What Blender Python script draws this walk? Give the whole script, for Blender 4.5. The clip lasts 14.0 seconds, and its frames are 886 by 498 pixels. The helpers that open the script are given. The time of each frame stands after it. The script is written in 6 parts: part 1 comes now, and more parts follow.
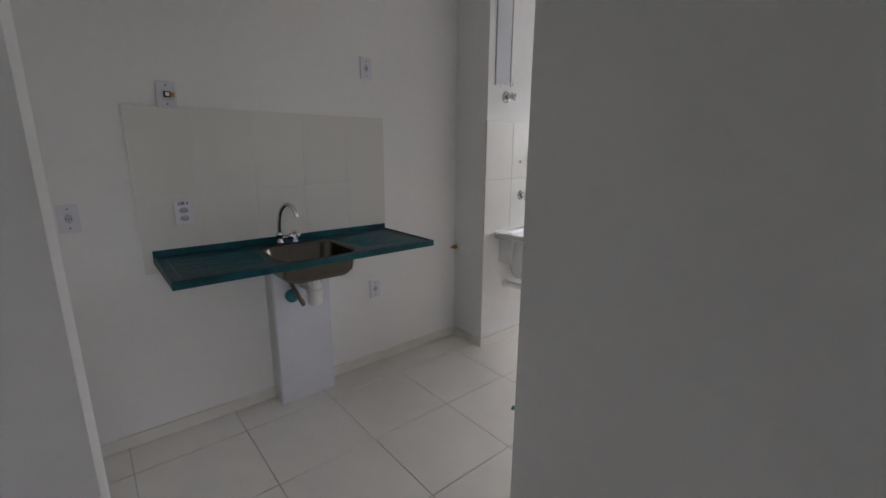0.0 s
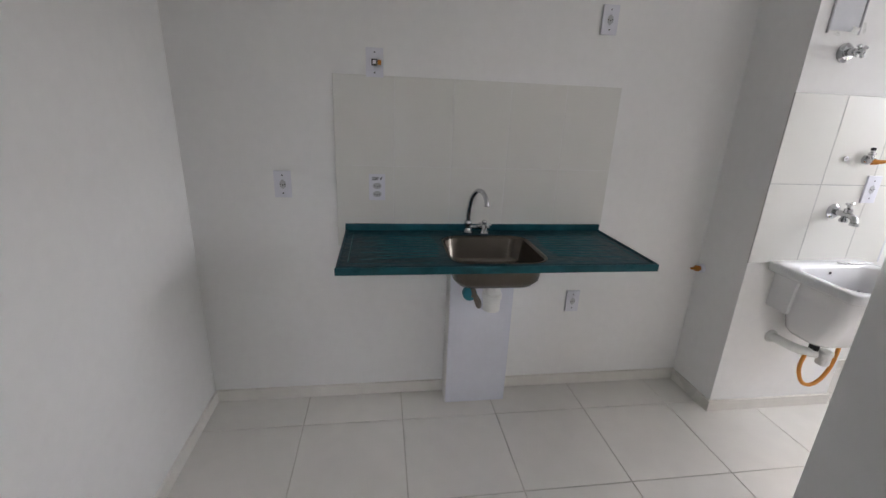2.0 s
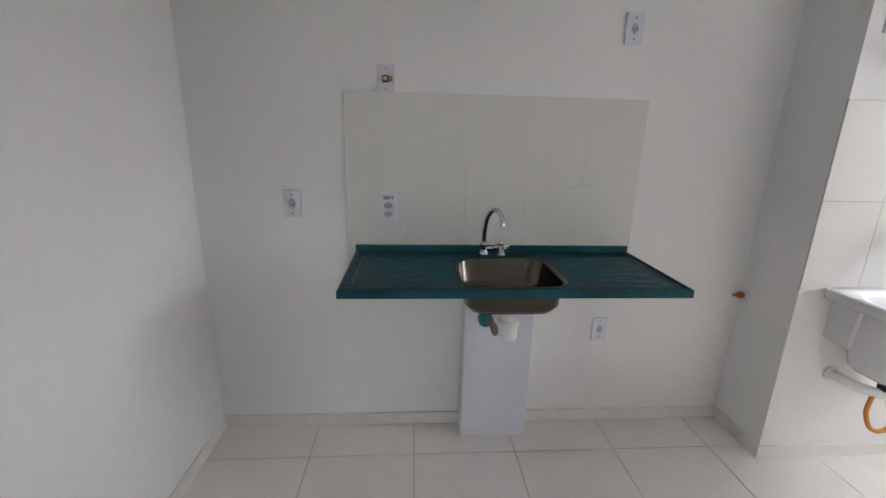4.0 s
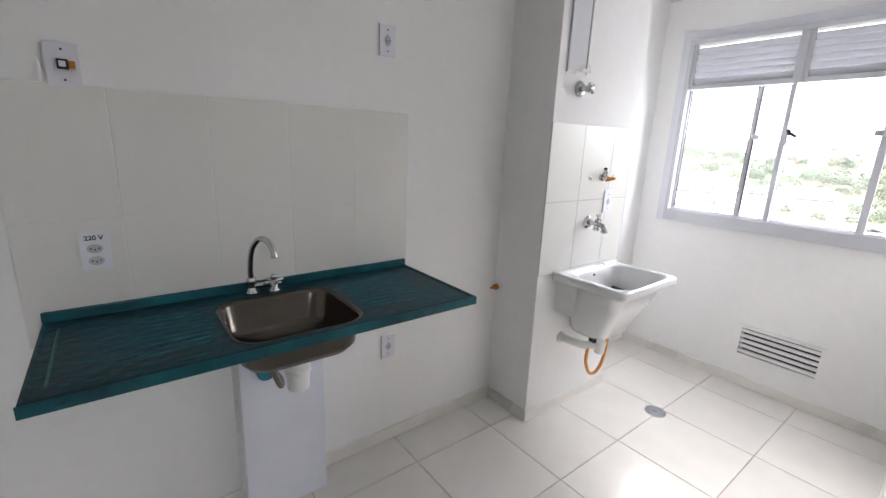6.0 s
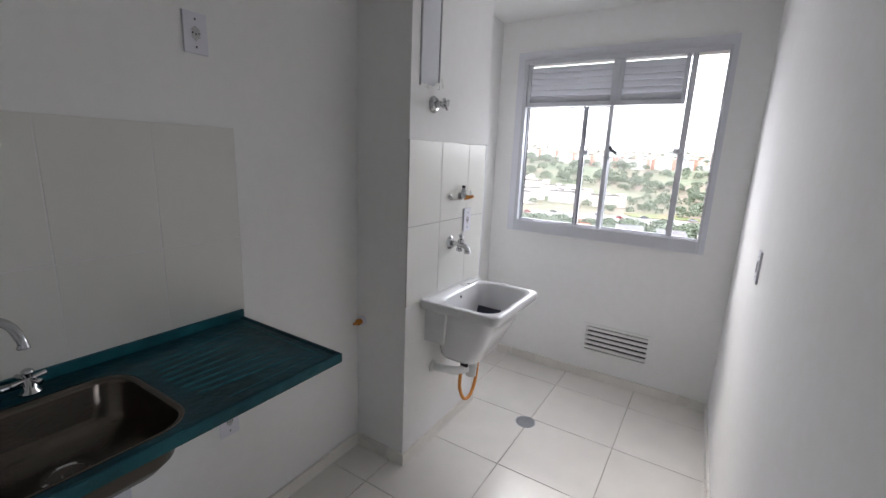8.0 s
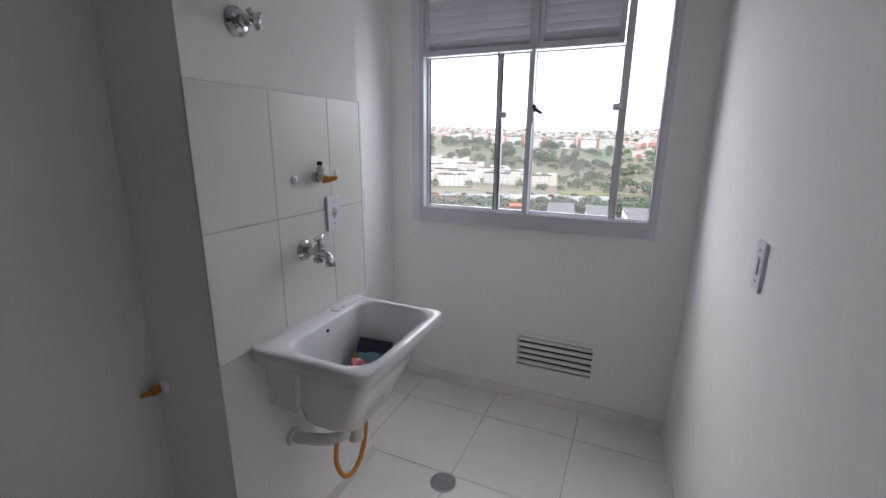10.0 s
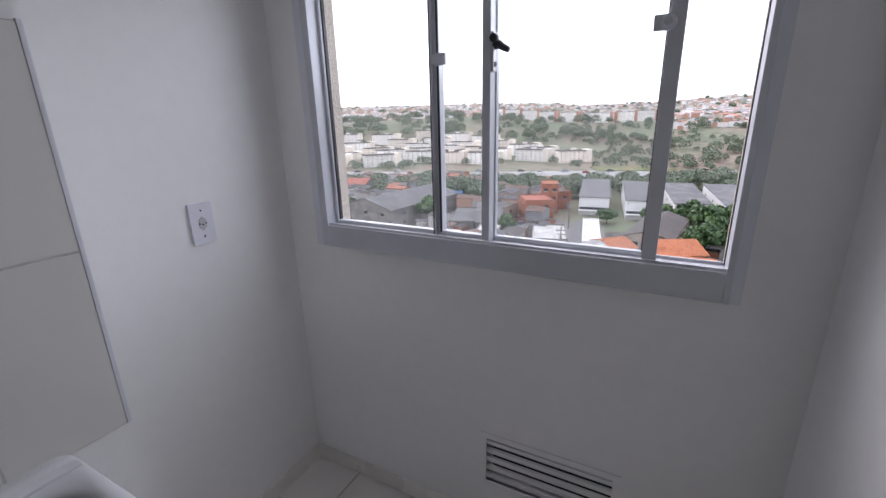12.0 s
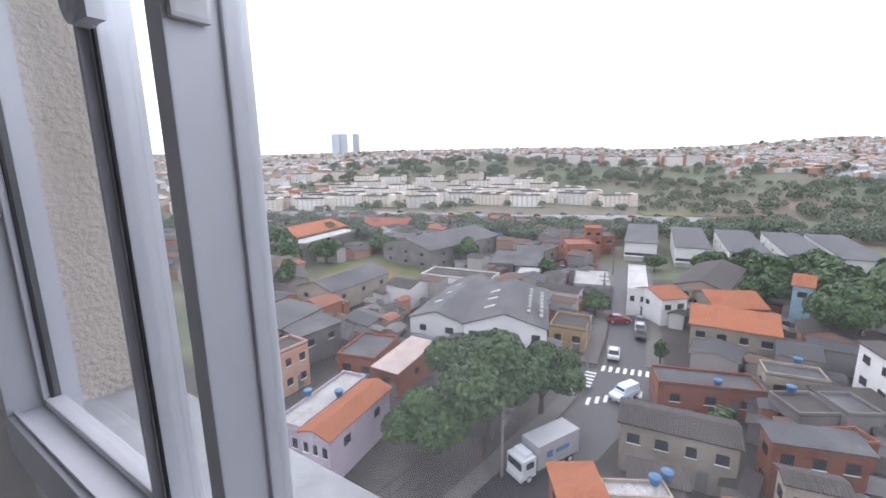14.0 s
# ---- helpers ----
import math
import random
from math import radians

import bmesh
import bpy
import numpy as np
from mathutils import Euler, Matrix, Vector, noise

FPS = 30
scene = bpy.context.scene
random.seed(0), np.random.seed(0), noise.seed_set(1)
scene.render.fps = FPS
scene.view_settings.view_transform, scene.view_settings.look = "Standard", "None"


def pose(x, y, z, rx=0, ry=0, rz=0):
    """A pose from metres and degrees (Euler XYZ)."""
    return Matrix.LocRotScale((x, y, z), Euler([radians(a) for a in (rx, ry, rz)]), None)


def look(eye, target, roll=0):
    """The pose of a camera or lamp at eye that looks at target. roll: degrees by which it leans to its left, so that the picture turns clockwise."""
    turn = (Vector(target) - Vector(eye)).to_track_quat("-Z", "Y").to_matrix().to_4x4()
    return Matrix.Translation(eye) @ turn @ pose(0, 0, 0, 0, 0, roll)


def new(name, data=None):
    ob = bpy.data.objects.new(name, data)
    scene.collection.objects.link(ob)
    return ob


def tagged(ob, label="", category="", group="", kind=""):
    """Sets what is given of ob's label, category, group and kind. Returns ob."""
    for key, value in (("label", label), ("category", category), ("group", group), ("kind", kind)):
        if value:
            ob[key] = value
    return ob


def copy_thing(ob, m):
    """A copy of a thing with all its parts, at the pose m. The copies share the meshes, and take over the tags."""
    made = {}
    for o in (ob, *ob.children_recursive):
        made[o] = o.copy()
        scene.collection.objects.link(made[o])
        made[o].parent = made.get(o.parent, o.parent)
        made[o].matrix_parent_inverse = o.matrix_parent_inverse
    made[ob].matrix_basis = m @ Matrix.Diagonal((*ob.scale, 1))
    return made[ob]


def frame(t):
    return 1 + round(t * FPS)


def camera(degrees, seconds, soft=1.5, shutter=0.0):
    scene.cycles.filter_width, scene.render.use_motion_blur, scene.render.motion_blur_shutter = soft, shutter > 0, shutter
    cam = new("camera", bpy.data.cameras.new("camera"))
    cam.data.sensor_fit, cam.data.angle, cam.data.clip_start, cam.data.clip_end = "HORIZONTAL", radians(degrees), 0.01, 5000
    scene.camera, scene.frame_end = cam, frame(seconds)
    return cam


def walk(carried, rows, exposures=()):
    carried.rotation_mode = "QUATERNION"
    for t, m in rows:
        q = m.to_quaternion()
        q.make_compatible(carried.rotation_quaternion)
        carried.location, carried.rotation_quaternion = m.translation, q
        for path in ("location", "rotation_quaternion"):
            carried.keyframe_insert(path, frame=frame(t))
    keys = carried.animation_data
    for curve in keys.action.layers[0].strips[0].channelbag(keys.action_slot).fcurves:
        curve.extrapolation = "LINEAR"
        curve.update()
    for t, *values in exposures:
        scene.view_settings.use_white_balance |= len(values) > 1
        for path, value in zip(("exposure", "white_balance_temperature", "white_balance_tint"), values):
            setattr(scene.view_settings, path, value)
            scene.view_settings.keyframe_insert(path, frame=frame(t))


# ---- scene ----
cam = camera(92.0, 14.0)
PATH = [
    (0, (-0.282, -2.238, 1.356), (0.971, -0.748, 0.897), 0.4),
    (0.5, (-0.19, -2.095, 1.357), (0.716, -0.385, 0.852), 0.9),
    (1, (-0.07, -2.029, 1.362), (0.314, -0.127, 0.879), 0.1),
    (1.5, (0.036, -1.992, 1.37), (0.071, -0.088, 0.761), 0.2),
    (2, (0.073, -1.891, 1.409), (0.358, -0.013, 0.782), 2.4),
    (2.5, (0.091, -1.86, 1.406), (0.432, 0.03, 0.848), 2.4),
    (2.7, (0.108, -1.856, 1.393), (0.292, 0.064, 0.864), 1.5),
    (4.8, (0.165, -1.65, 1.377), (0.3, 0.274, 0.847), 1.4),
    (5, (0.16, -1.604, 1.389), (0.607, 0.276, 0.874), -0.1),
    (5.5, (0.135, -1.592, 1.412), (1.111, 0.086, 0.927), 1.1),
    (6, (0.118, -1.573, 1.408), (1.31, -0.04, 0.93), 2.3),
    (6.5, (0.132, -1.548, 1.396), (1.313, -0.02, 0.877), 3.2),
    (7, (0.242, -1.468, 1.424), (1.547, -0.038, 0.921), 2.0),
    (7.5, (0.31, -1.427, 1.454), (1.772, -0.163, 0.936), 3.5),
    (8, (0.269, -1.363, 1.467), (1.928, -0.333, 1.036), 2.4),
    (8.5, (0.266, -1.289, 1.458), (2.003, -0.381, 1.061), 5.1),
    (8.7, (0.32, -1.265, 1.455), (2.068, -0.398, 1.017), 4.7),
    (10.8, (1.45, -1.243, 1.361), (3.199, -0.423, 0.842), -1.7),
    (11, (1.549, -1.255, 1.369), (3.266, -0.386, 0.826), -1.2),
    (11.5, (1.778, -1.241, 1.357), (3.477, -0.343, 0.804), -0.9),
    (12, (2.052, -1.195, 1.366), (3.74, -0.293, 0.786), -1.3),
    (12.5, (2.349, -1.199, 1.377), (4.045, -0.26, 0.884), -1.5),
    (13, (2.597, -1.195, 1.377), (4.31, -0.296, 0.868), -0.6),
    (13.5, (2.802, -1.128, 1.408), (4.546, -0.254, 0.968), -1.1),
    (14, (2.968, -1.052, 1.392), (4.603, 0.031, 0.998), -0.8),
]


def exposure_rows():
    """Stops of the film's own exposure along the walk."""
    return ((0.0, 1.90, 6500, 15), (0.5, 2.32, 6500, 15), (1.5, 2.50, 6500, 15), (5.0, 2.72, 6500, 15), (5.5, 2.82, 6450, 15), (6.5, 2.56, 6400, 15), (7.5, 2.2, 6350, 15),
            (8.5, 1.62, 6300, 15), (11.0, 0.97, 6150, 18), (12.0, 0.66, 6100, 20), (13.0, 0.40, 6050, 20), (14.0, 0.34, 6050, 19))


walk(cam, [(t, look(e, g, r)) for t, e, g, r in PATH], exposure_rows())

# ---- sky and daylight ----
world = bpy.data.worlds.new("overcast_sky")
scene.world = world
world.use_nodes = True
wn = world.node_tree.nodes
wl = world.node_tree.links
sky = wn.new("ShaderNodeTexSky")
sky.sky_type = "NISHITA"
sky.sun_disc = False
sky.sun_elevation = radians(44)
sky.sun_rotation = radians(55)
sky.dust_density = 4.0
cloud = wn.new("ShaderNodeMixRGB")
cloud.inputs[0].default_value = 0.75
cloud.inputs[2].default_value = (12.5, 12.7, 13.2, 1)
wl.new(sky.outputs[0], cloud.inputs[1])
wl.new(cloud.outputs[0], wn["Background"].inputs[0])
wn["Background"].inputs[1].default_value = 0.14

sun = new("sun", bpy.data.lights.new("sun", "SUN"))
sun.data.energy = 0.6
sun.data.angle = radians(40)
sun.data.color = (1.0, 0.96, 0.9)
sun.matrix_world = look((40, 28, 48), (0, 0, 0))


# daylight of the sky in the upper part of the window opening
skylight = new("window_skylight", bpy.data.lights.new("window_skylight", "AREA"))
skylight.data.shape, skylight.data.size, skylight.data.size_y = "RECTANGLE", 0.90, 0.30
skylight.data.energy = 1.4
skylight.data.color = (0.95, 0.98, 1.0)
skylight.matrix_world = look((3.175, -0.74, 1.64), (2.2, -0.74, 1.36))


# ---- materials ----
def material(name, colour, rough=0.5, metal=0.0, grain=0.0, grain_size=40.0, stain=0.0, stain_size=2.0, bump=0.0,
             bump_size=60.0, coat=0.0, vary=0.0):
    """A principled material with colour variation at two scales, fine relief and a change from piece to piece."""
    m = bpy.data.materials.new(name)
    m.use_nodes = True
    n, l = m.node_tree.nodes, m.node_tree.links
    p = n["Principled BSDF"]
    p.inputs["Roughness"].default_value = rough
    p.inputs["Metallic"].default_value = metal
    p.inputs["Coat Weight"].default_value = coat
    p.inputs["Coat Roughness"].default_value = 0.08
    last = n.new("ShaderNodeRGB")
    last.outputs[0].default_value = (*colour, 1)
    out = last.outputs[0]

    def scaled(value_socket, strength, prior):
        rng = n.new("ShaderNodeMapRange")
        rng.inputs["From Min"].default_value, rng.inputs["From Max"].default_value = 0.25, 0.75
        rng.inputs["To Min"].default_value, rng.inputs["To Max"].default_value = 1 - strength, 1 + strength * 0.5
        l.new(value_socket, rng.inputs["Value"])
        mul = n.new("ShaderNodeVectorMath")
        mul.operation = "SCALE"
        l.new(prior, mul.inputs[0])
        l.new(rng.outputs[0], mul.inputs["Scale"])
        return mul.outputs[0]

    geo = n.new("ShaderNodeNewGeometry")
    for strength, size in ((grain, grain_size), (stain, stain_size)):
        if strength:
            tex = n.new("ShaderNodeTexNoise")
            tex.inputs["Scale"].default_value = size
            tex.inputs["Detail"].default_value = 5
            l.new(geo.outputs["Position"], tex.inputs["Vector"])
            out = scaled(tex.outputs["Fac"], strength, out)
            if size == stain_size:
                rr = n.new("ShaderNodeMapRange")
                rr.inputs["To Min"].default_value, rr.inputs["To Max"].default_value = rough * 0.8, min(1, rough * 1.25)
                l.new(tex.outputs["Fac"], rr.inputs["Value"])
                l.new(rr.outputs[0], p.inputs["Roughness"])
    if vary:
        info = n.new("ShaderNodeObjectInfo")
        rng = n.new("ShaderNodeMapRange")
        rng.inputs["To Min"].default_value, rng.inputs["To Max"].default_value = 1 - vary, 1 + vary
        l.new(info.outputs["Random"], rng.inputs["Value"])
        mul = n.new("ShaderNodeVectorMath")
        mul.operation = "SCALE"
        l.new(out, mul.inputs[0])
        l.new(rng.outputs[0], mul.inputs["Scale"])
        out = mul.outputs[0]
    l.new(out, p.inputs["Base Color"])
    if bump:
        tex = n.new("ShaderNodeTexNoise")
        tex.inputs["Scale"].default_value = bump_size
        tex.inputs["Detail"].default_value = 4
        l.new(geo.outputs["Position"], tex.inputs["Vector"])
        b = n.new("ShaderNodeBump")
        b.inputs["Strength"].default_value = 1.0
        b.inputs["Distance"].default_value = bump
        l.new(tex.outputs["Fac"], b.inputs["Height"])
        l.new(b.outputs[0], p.inputs["Normal"])
    return m


def glass_material(name, tint=(0.97, 0.985, 0.98)):
    """Thin window glass: clear, with the gloss of its angle."""
    m = bpy.data.materials.new(name)
    m.use_nodes = True
    n, l = m.node_tree.nodes, m.node_tree.links
    n.remove(n["Principled BSDF"])
    clear, gloss = n.new("ShaderNodeBsdfTransparent"), n.new("ShaderNodeBsdfGlossy")
    clear.inputs[0].default_value = (*tint, 1)
    gloss.inputs["Roughness"].default_value = 0.02
    lay, mix = n.new("ShaderNodeLayerWeight"), n.new("ShaderNodeMixShader")
    lay.inputs["Blend"].default_value = 0.5
    power, gain = n.new("ShaderNodeMath"), n.new("ShaderNodeMath")
    power.operation, power.inputs[1].default_value = "POWER", 5.0
    gain.operation, gain.inputs[1].default_value, gain.inputs[2].default_value = "MULTIPLY_ADD", 0.6, 0.03
    l.new(lay.outputs["Facing"], power.inputs[0])
    l.new(power.outputs[0], gain.inputs[0])
    l.new(gain.outputs[0], mix.inputs[0])
    l.new(clear.outputs[0], mix.inputs[1])
    l.new(gloss.outputs[0], mix.inputs[2])
    # a thin film of dust and dried rain, raised to imitate outdoor haze
    dust_haze, smear, coat_, veil = n.new("ShaderNodeBsdfTranslucent"), n.new("ShaderNodeTexNoise"), n.new("ShaderNodeMapRange"), n.new("ShaderNodeMixShader")
    dust_haze.inputs[0].default_value = (0.85, 0.86, 0.88, 1)
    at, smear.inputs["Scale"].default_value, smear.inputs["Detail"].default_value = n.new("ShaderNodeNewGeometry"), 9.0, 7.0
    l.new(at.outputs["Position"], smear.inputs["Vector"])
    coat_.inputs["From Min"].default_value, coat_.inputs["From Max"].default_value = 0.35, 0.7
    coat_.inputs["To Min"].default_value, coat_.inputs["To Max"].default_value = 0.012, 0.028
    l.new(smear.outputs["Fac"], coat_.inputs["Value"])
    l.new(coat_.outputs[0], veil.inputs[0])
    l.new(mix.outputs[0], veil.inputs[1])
    l.new(dust_haze.outputs[0], veil.inputs[2])
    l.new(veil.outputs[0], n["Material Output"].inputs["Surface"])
    return m


PAINT = material("white_wall_paint", (0.91, 0.905, 0.895), 0.85, grain=0.02, grain_size=25, stain=0.035, stain_size=1.3, bump=0.0003, bump_size=110)
TRIM_PAINT = material("pale_trim_paint", (0.76, 0.77, 0.82), 0.5, grain=0.02, stain=0.05, stain_size=6)
CEILING_PAINT = material("ceiling_paint", (0.88, 0.88, 0.87), 0.8, grain=0.02, stain=0.02, bump=0.0008, bump_size=70)
FLOOR_TILE = material("cream_floor_tile", (0.85, 0.82, 0.775), 0.21, grain=0.03, grain_size=9, stain=0.06, stain_size=2.5, vary=0.02)
GROUT = material("floor_grout", (0.70, 0.65, 0.59), 0.85, grain=0.25, grain_size=60, stain=0.35, stain_size=5)
SKIRTING = material("tile_skirting", (0.85, 0.82, 0.775), 0.28, grain=0.03, grain_size=12, stain=0.08, stain_size=3, vary=0.02)
WALL_TILE = material("glazed_wall_tile", (0.76, 0.75, 0.71), 0.34, stain=0.02, stain_size=3, vary=0.012, bump=0.0004, bump_size=6)
TILE_JOINT = material("grey_tile_joint", (0.62, 0.61, 0.595), 0.85, grain=0.15, grain_size=50, stain=0.2, stain_size=8)
WALL_GROUT = material("white_wall_grout", (0.80, 0.79, 0.77), 0.8, grain=0.05)
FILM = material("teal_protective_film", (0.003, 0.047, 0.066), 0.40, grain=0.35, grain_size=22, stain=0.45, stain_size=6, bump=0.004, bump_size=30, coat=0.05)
# ridges and edges take a lighter teal than the flat top
FILM_PALE = material("pale_teal_film", (0.018, 0.118, 0.142), 0.36, grain=0.45, grain_size=35, coat=0.2)
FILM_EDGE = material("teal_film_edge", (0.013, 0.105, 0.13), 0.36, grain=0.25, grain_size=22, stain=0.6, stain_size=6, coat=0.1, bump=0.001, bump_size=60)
for film_ in (FILM, FILM_PALE, FILM_EDGE):
    film_.node_tree.nodes["Principled BSDF"].inputs["Specular IOR Level"].default_value = 0.2
STEEL = material("stainless_steel", (0.125, 0.108, 0.092), 0.2, 1.0, grain=0.08, grain_size=80, stain=0.12, stain_size=6, bump=0.0002, bump_size=120)
CHROME = material("chrome", (0.55, 0.55, 0.56), 0.07, 1.0, stain=0.08, stain_size=30)
PLASTIC = material("white_plastic", (0.78, 0.78, 0.84), 0.35, grain=0.02)
SOCKET_GREY = material("socket_insert", (0.50, 0.50, 0.52), 0.45, grain=0.05)
DARK = material("dark_hole", (0.02, 0.02, 0.022), 0.7, grain=0.2)
PVC = material("white_pvc", (0.82, 0.82, 0.80), 0.3, grain=0.03, stain=0.06, stain_size=12)
BOARD = material("white_boxing_board", (0.74, 0.75, 0.82), 0.55, grain=0.02, stain=0.05, stain_size=4)
BLUE_CAP = material("blue_pipe_cap", (0.01, 0.20, 0.27), 0.4, grain=0.1)
HOSE_GREY = material("braided_hose", (0.22, 0.19, 0.16), 0.4, 0.6, grain=0.4, grain_size=300)
BRASS = material("orange_brass", (0.52, 0.21, 0.04), 0.35, 0.7, grain=0.2, grain_size=90, stain=0.2, stain_size=40)
ORANGE_HOSE = material("orange_hose", (0.75, 0.30, 0.05), 0.35, grain=0.08)
CERAMIC = material("white_tank_ceramic", (0.80, 0.80, 0.81), 0.10, stain=0.03, stain_size=6, coat=0.2)
ALUMINIUM = material("white_painted_aluminium", (0.58, 0.59, 0.63), 0.5, 0.0, grain=0.02, stain=0.05, stain_size=8)
GASKET = material("black_gasket", (0.03, 0.03, 0.033), 0.7, grain=0.2)
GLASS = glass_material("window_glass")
RENDER_COAT = material("beige_textured_coat", (0.64, 0.56, 0.47), 0.9, grain=0.08, grain_size=120, stain=0.08, stain_size=9, bump=0.010, bump_size=110)
SILL_STONE = material("grey_sill_stone", (0.34, 0.355, 0.37), 0.5, grain=0.12, grain_size=90, stain=0.35, stain_size=22)


# ---- making meshes ----
def put(name, bm, mat, parent=None, label="", smooth=False, bevel=0.0):
    """Links a bmesh as one mesh object, under a parent where one is given."""
    if bevel:
        bmesh.ops.bevel(bm, geom=list(bm.edges), offset=bevel, segments=2, affect="EDGES", profile=0.7)
    me = bpy.data.meshes.new(name)
    bmesh.ops.recalc_face_normals(bm, faces=bm.faces)
    bm.to_mesh(me)
    bm.free()
    me.materials.append(mat)
    if smooth:
        me.shade_smooth()
    ob = new(name, me)
    if parent:
        ob.parent = parent
    if label:
        tagged(ob, label)
    return ob


part = put


def box(x0, x1, y0, y1, z0, z1, bm=None):
    bm = bm or bmesh.new()
    bmesh.ops.create_cube(bm, size=1, matrix=Matrix.LocRotScale(((x0 + x1) / 2, (y0 + y1) / 2, (z0 + z1) / 2), None, (x1 - x0, y1 - y0, z1 - z0)))
    return bm


def turned(profile, at=(0, 0, 0), axis="Z", seg=24, bm=None):
    """A lathe: profile of (radius, height) about an axis."""
    bm = bm or bmesh.new()
    rot = {"Z": Matrix(), "Y": Matrix.Rotation(radians(90), 4, "X"), "X": Matrix.Rotation(radians(90), 4, "Y"), "-X": Matrix.Rotation(radians(-90), 4, "Y")}[axis]
    m = Matrix.Translation(at) @ rot
    rings = []
    for r, h in profile:
        rings.append([bm.verts.new(m @ Vector((r * math.cos(2 * math.pi * i / seg), r * math.sin(2 * math.pi * i / seg), h))) for i in range(seg)])
    for a, b in zip(rings, rings[1:]):
        for i in range(seg):
            bm.faces.new((a[i], a[(i + 1) % seg], b[(i + 1) % seg], b[i]))
    bm.faces.new(list(reversed(rings[0])))
    bm.faces.new(rings[-1])
    return bm


def tube(points, radius, seg=14, bm=None, smooth_steps=6):
    """A round tube along a smooth line through the points."""
    bm = bm or bmesh.new()
    pts = [Vector(p) for p in points]
    line = []
    for i in range(len(pts) - 1):
        p0, p1, p2, p3 = pts[max(i - 1, 0)], pts[i], pts[i + 1], pts[min(i + 2, len(pts) - 1)]
        for k in range(smooth_steps):
            t = k / smooth_steps
            line.append(0.5 * ((2 * p1) + (p2 - p0) * t + (2 * p0 - 5 * p1 + 4 * p2 - p3) * t * t + (3 * p1 - p0 - 3 * p2 + p3) * t ** 3))
    line.append(pts[-1])
    rings, side = [], None
    for i, p in enumerate(line):
        d = (line[min(i + 1, len(line) - 1)] - line[max(i - 1, 0)]).normalized()
        side = (side - d * side.dot(d)).normalized() if side else d.orthogonal().normalized()
        up = d.cross(side)
        r = radius(i / (len(line) - 1)) if callable(radius) else radius
        rings.append([bm.verts.new(p + (side * math.cos(a) + up * math.sin(a)) * r) for a in (2 * math.pi * j / seg for j in range(seg))])
    for a, b in zip(rings, rings[1:]):
        for i in range(seg):
            bm.faces.new((a[i], a[(i + 1) % seg], b[(i + 1) % seg], b[i]))
    bm.faces.new(list(reversed(rings[0])))
    bm.faces.new(rings[-1])
    return bm


def round_ring(bm, x0, x1, y0, y1, z, r, n=7):
    """Verts of a rectangle with rounded corners at height z."""
    vs = []
    for cx, cy, a0 in ((x1 - r, y1 - r, 0), (x0 + r, y1 - r, 90), (x0 + r, y0 + r, 180), (x1 - r, y0 + r, 270)):
        for k in range(n):
            a = radians(a0 + 90 * k / (n - 1))
            vs.append(bm.verts.new((cx + r * math.cos(a), cy + r * math.sin(a), z)))
    return vs


def bridge(bm, rings, cap_first=False, cap_last=False):
    for a, b in zip(rings, rings[1:]):
        for i in range(len(a)):
            bm.faces.new((a[i], a[(i + 1) % len(a)], b[(i + 1) % len(a)], b[i]))
    if cap_first:
        bm.faces.new(rings[0])
    if cap_last:
        bm.faces.new(rings[-1])


def empty(name, at, label, category, group=""):
    ob = new(name)
    ob.location = at
    return tagged(ob, label, category, group)


def setting(ob, label, category="wall"):
    return tagged(ob, label, category, kind="structure")


# ---- the flat: kitchen, laundry corner, and the room behind ----
H = 2.35
XL, XW, YR = -0.73, 3.13, -1.52
OPEN_L, OPEN_R = -0.31, 0.51
PX0, PX1, PY = 1.71, 2.395, -0.287
WIN = (-1.338, -0.19, 1.0, 2.09)
GAP = (-1.343, -0.137)
VENT = (-1.15, -0.765, 0.205, 0.373)

setting(put("wall_sink", box(XL - 0.12, XW + 0.15, 0, 0.14, 0, H), PAINT), "white painted plaster wall behind the kitchen sink")
setting(put("wall_kitchen_end", box(XL - 0.12, XL, -1.618, 0, 0, H), PAINT), "white painted plaster end wall of the kitchen")
setting(put("wall_pillar", box(PX0, PX1, PY, 0, 0, H), PAINT), "white painted boxed pillar between kitchen and laundry corner", "pillar")


def skew(bm):
    """The wall opposite the sink runs a little out of square."""
    for v in bm.verts:
        v.co.y -= (XW - v.co.x) * 0.0295
    return bm


setting(put("wall_laundry", skew(box(OPEN_R + 0.16, XW, YR - 0.165, YR, 0, H)), PAINT), "white painted plaster wall opposite the laundry tank")
setting(put("wall_passage", box(OPEN_R, OPEN_R + 0.16, -5.2, -1.5945, 0, H), PAINT), "white painted wall of the passage outside the kitchen")
setting(put("wall_jamb", box(-3.6, OPEN_L, -1.765, -1.618, 0, H), PAINT), "white painted wall beside the kitchen opening")

bm = bmesh.new()
X0, X1 = XW, XW + 0.15
for y0, y1, z0, z1 in ((-5.2, GAP[0], 0, H), (GAP[1], 0, 0, H), (GAP[0], GAP[1], WIN[3], H),
                       (GAP[0], GAP[1], VENT[3], WIN[2] - 0.036), (GAP[0], VENT[0], 0, VENT[3]), (VENT[1], GAP[1], 0, VENT[3]), (VENT[0], VENT[1], 0, VENT[2])):
    box(X0, X1, y0, y1, z0, z1, bm)
setting(put("wall_window", bm, PAINT), "white painted outer wall with the window and vent openings")

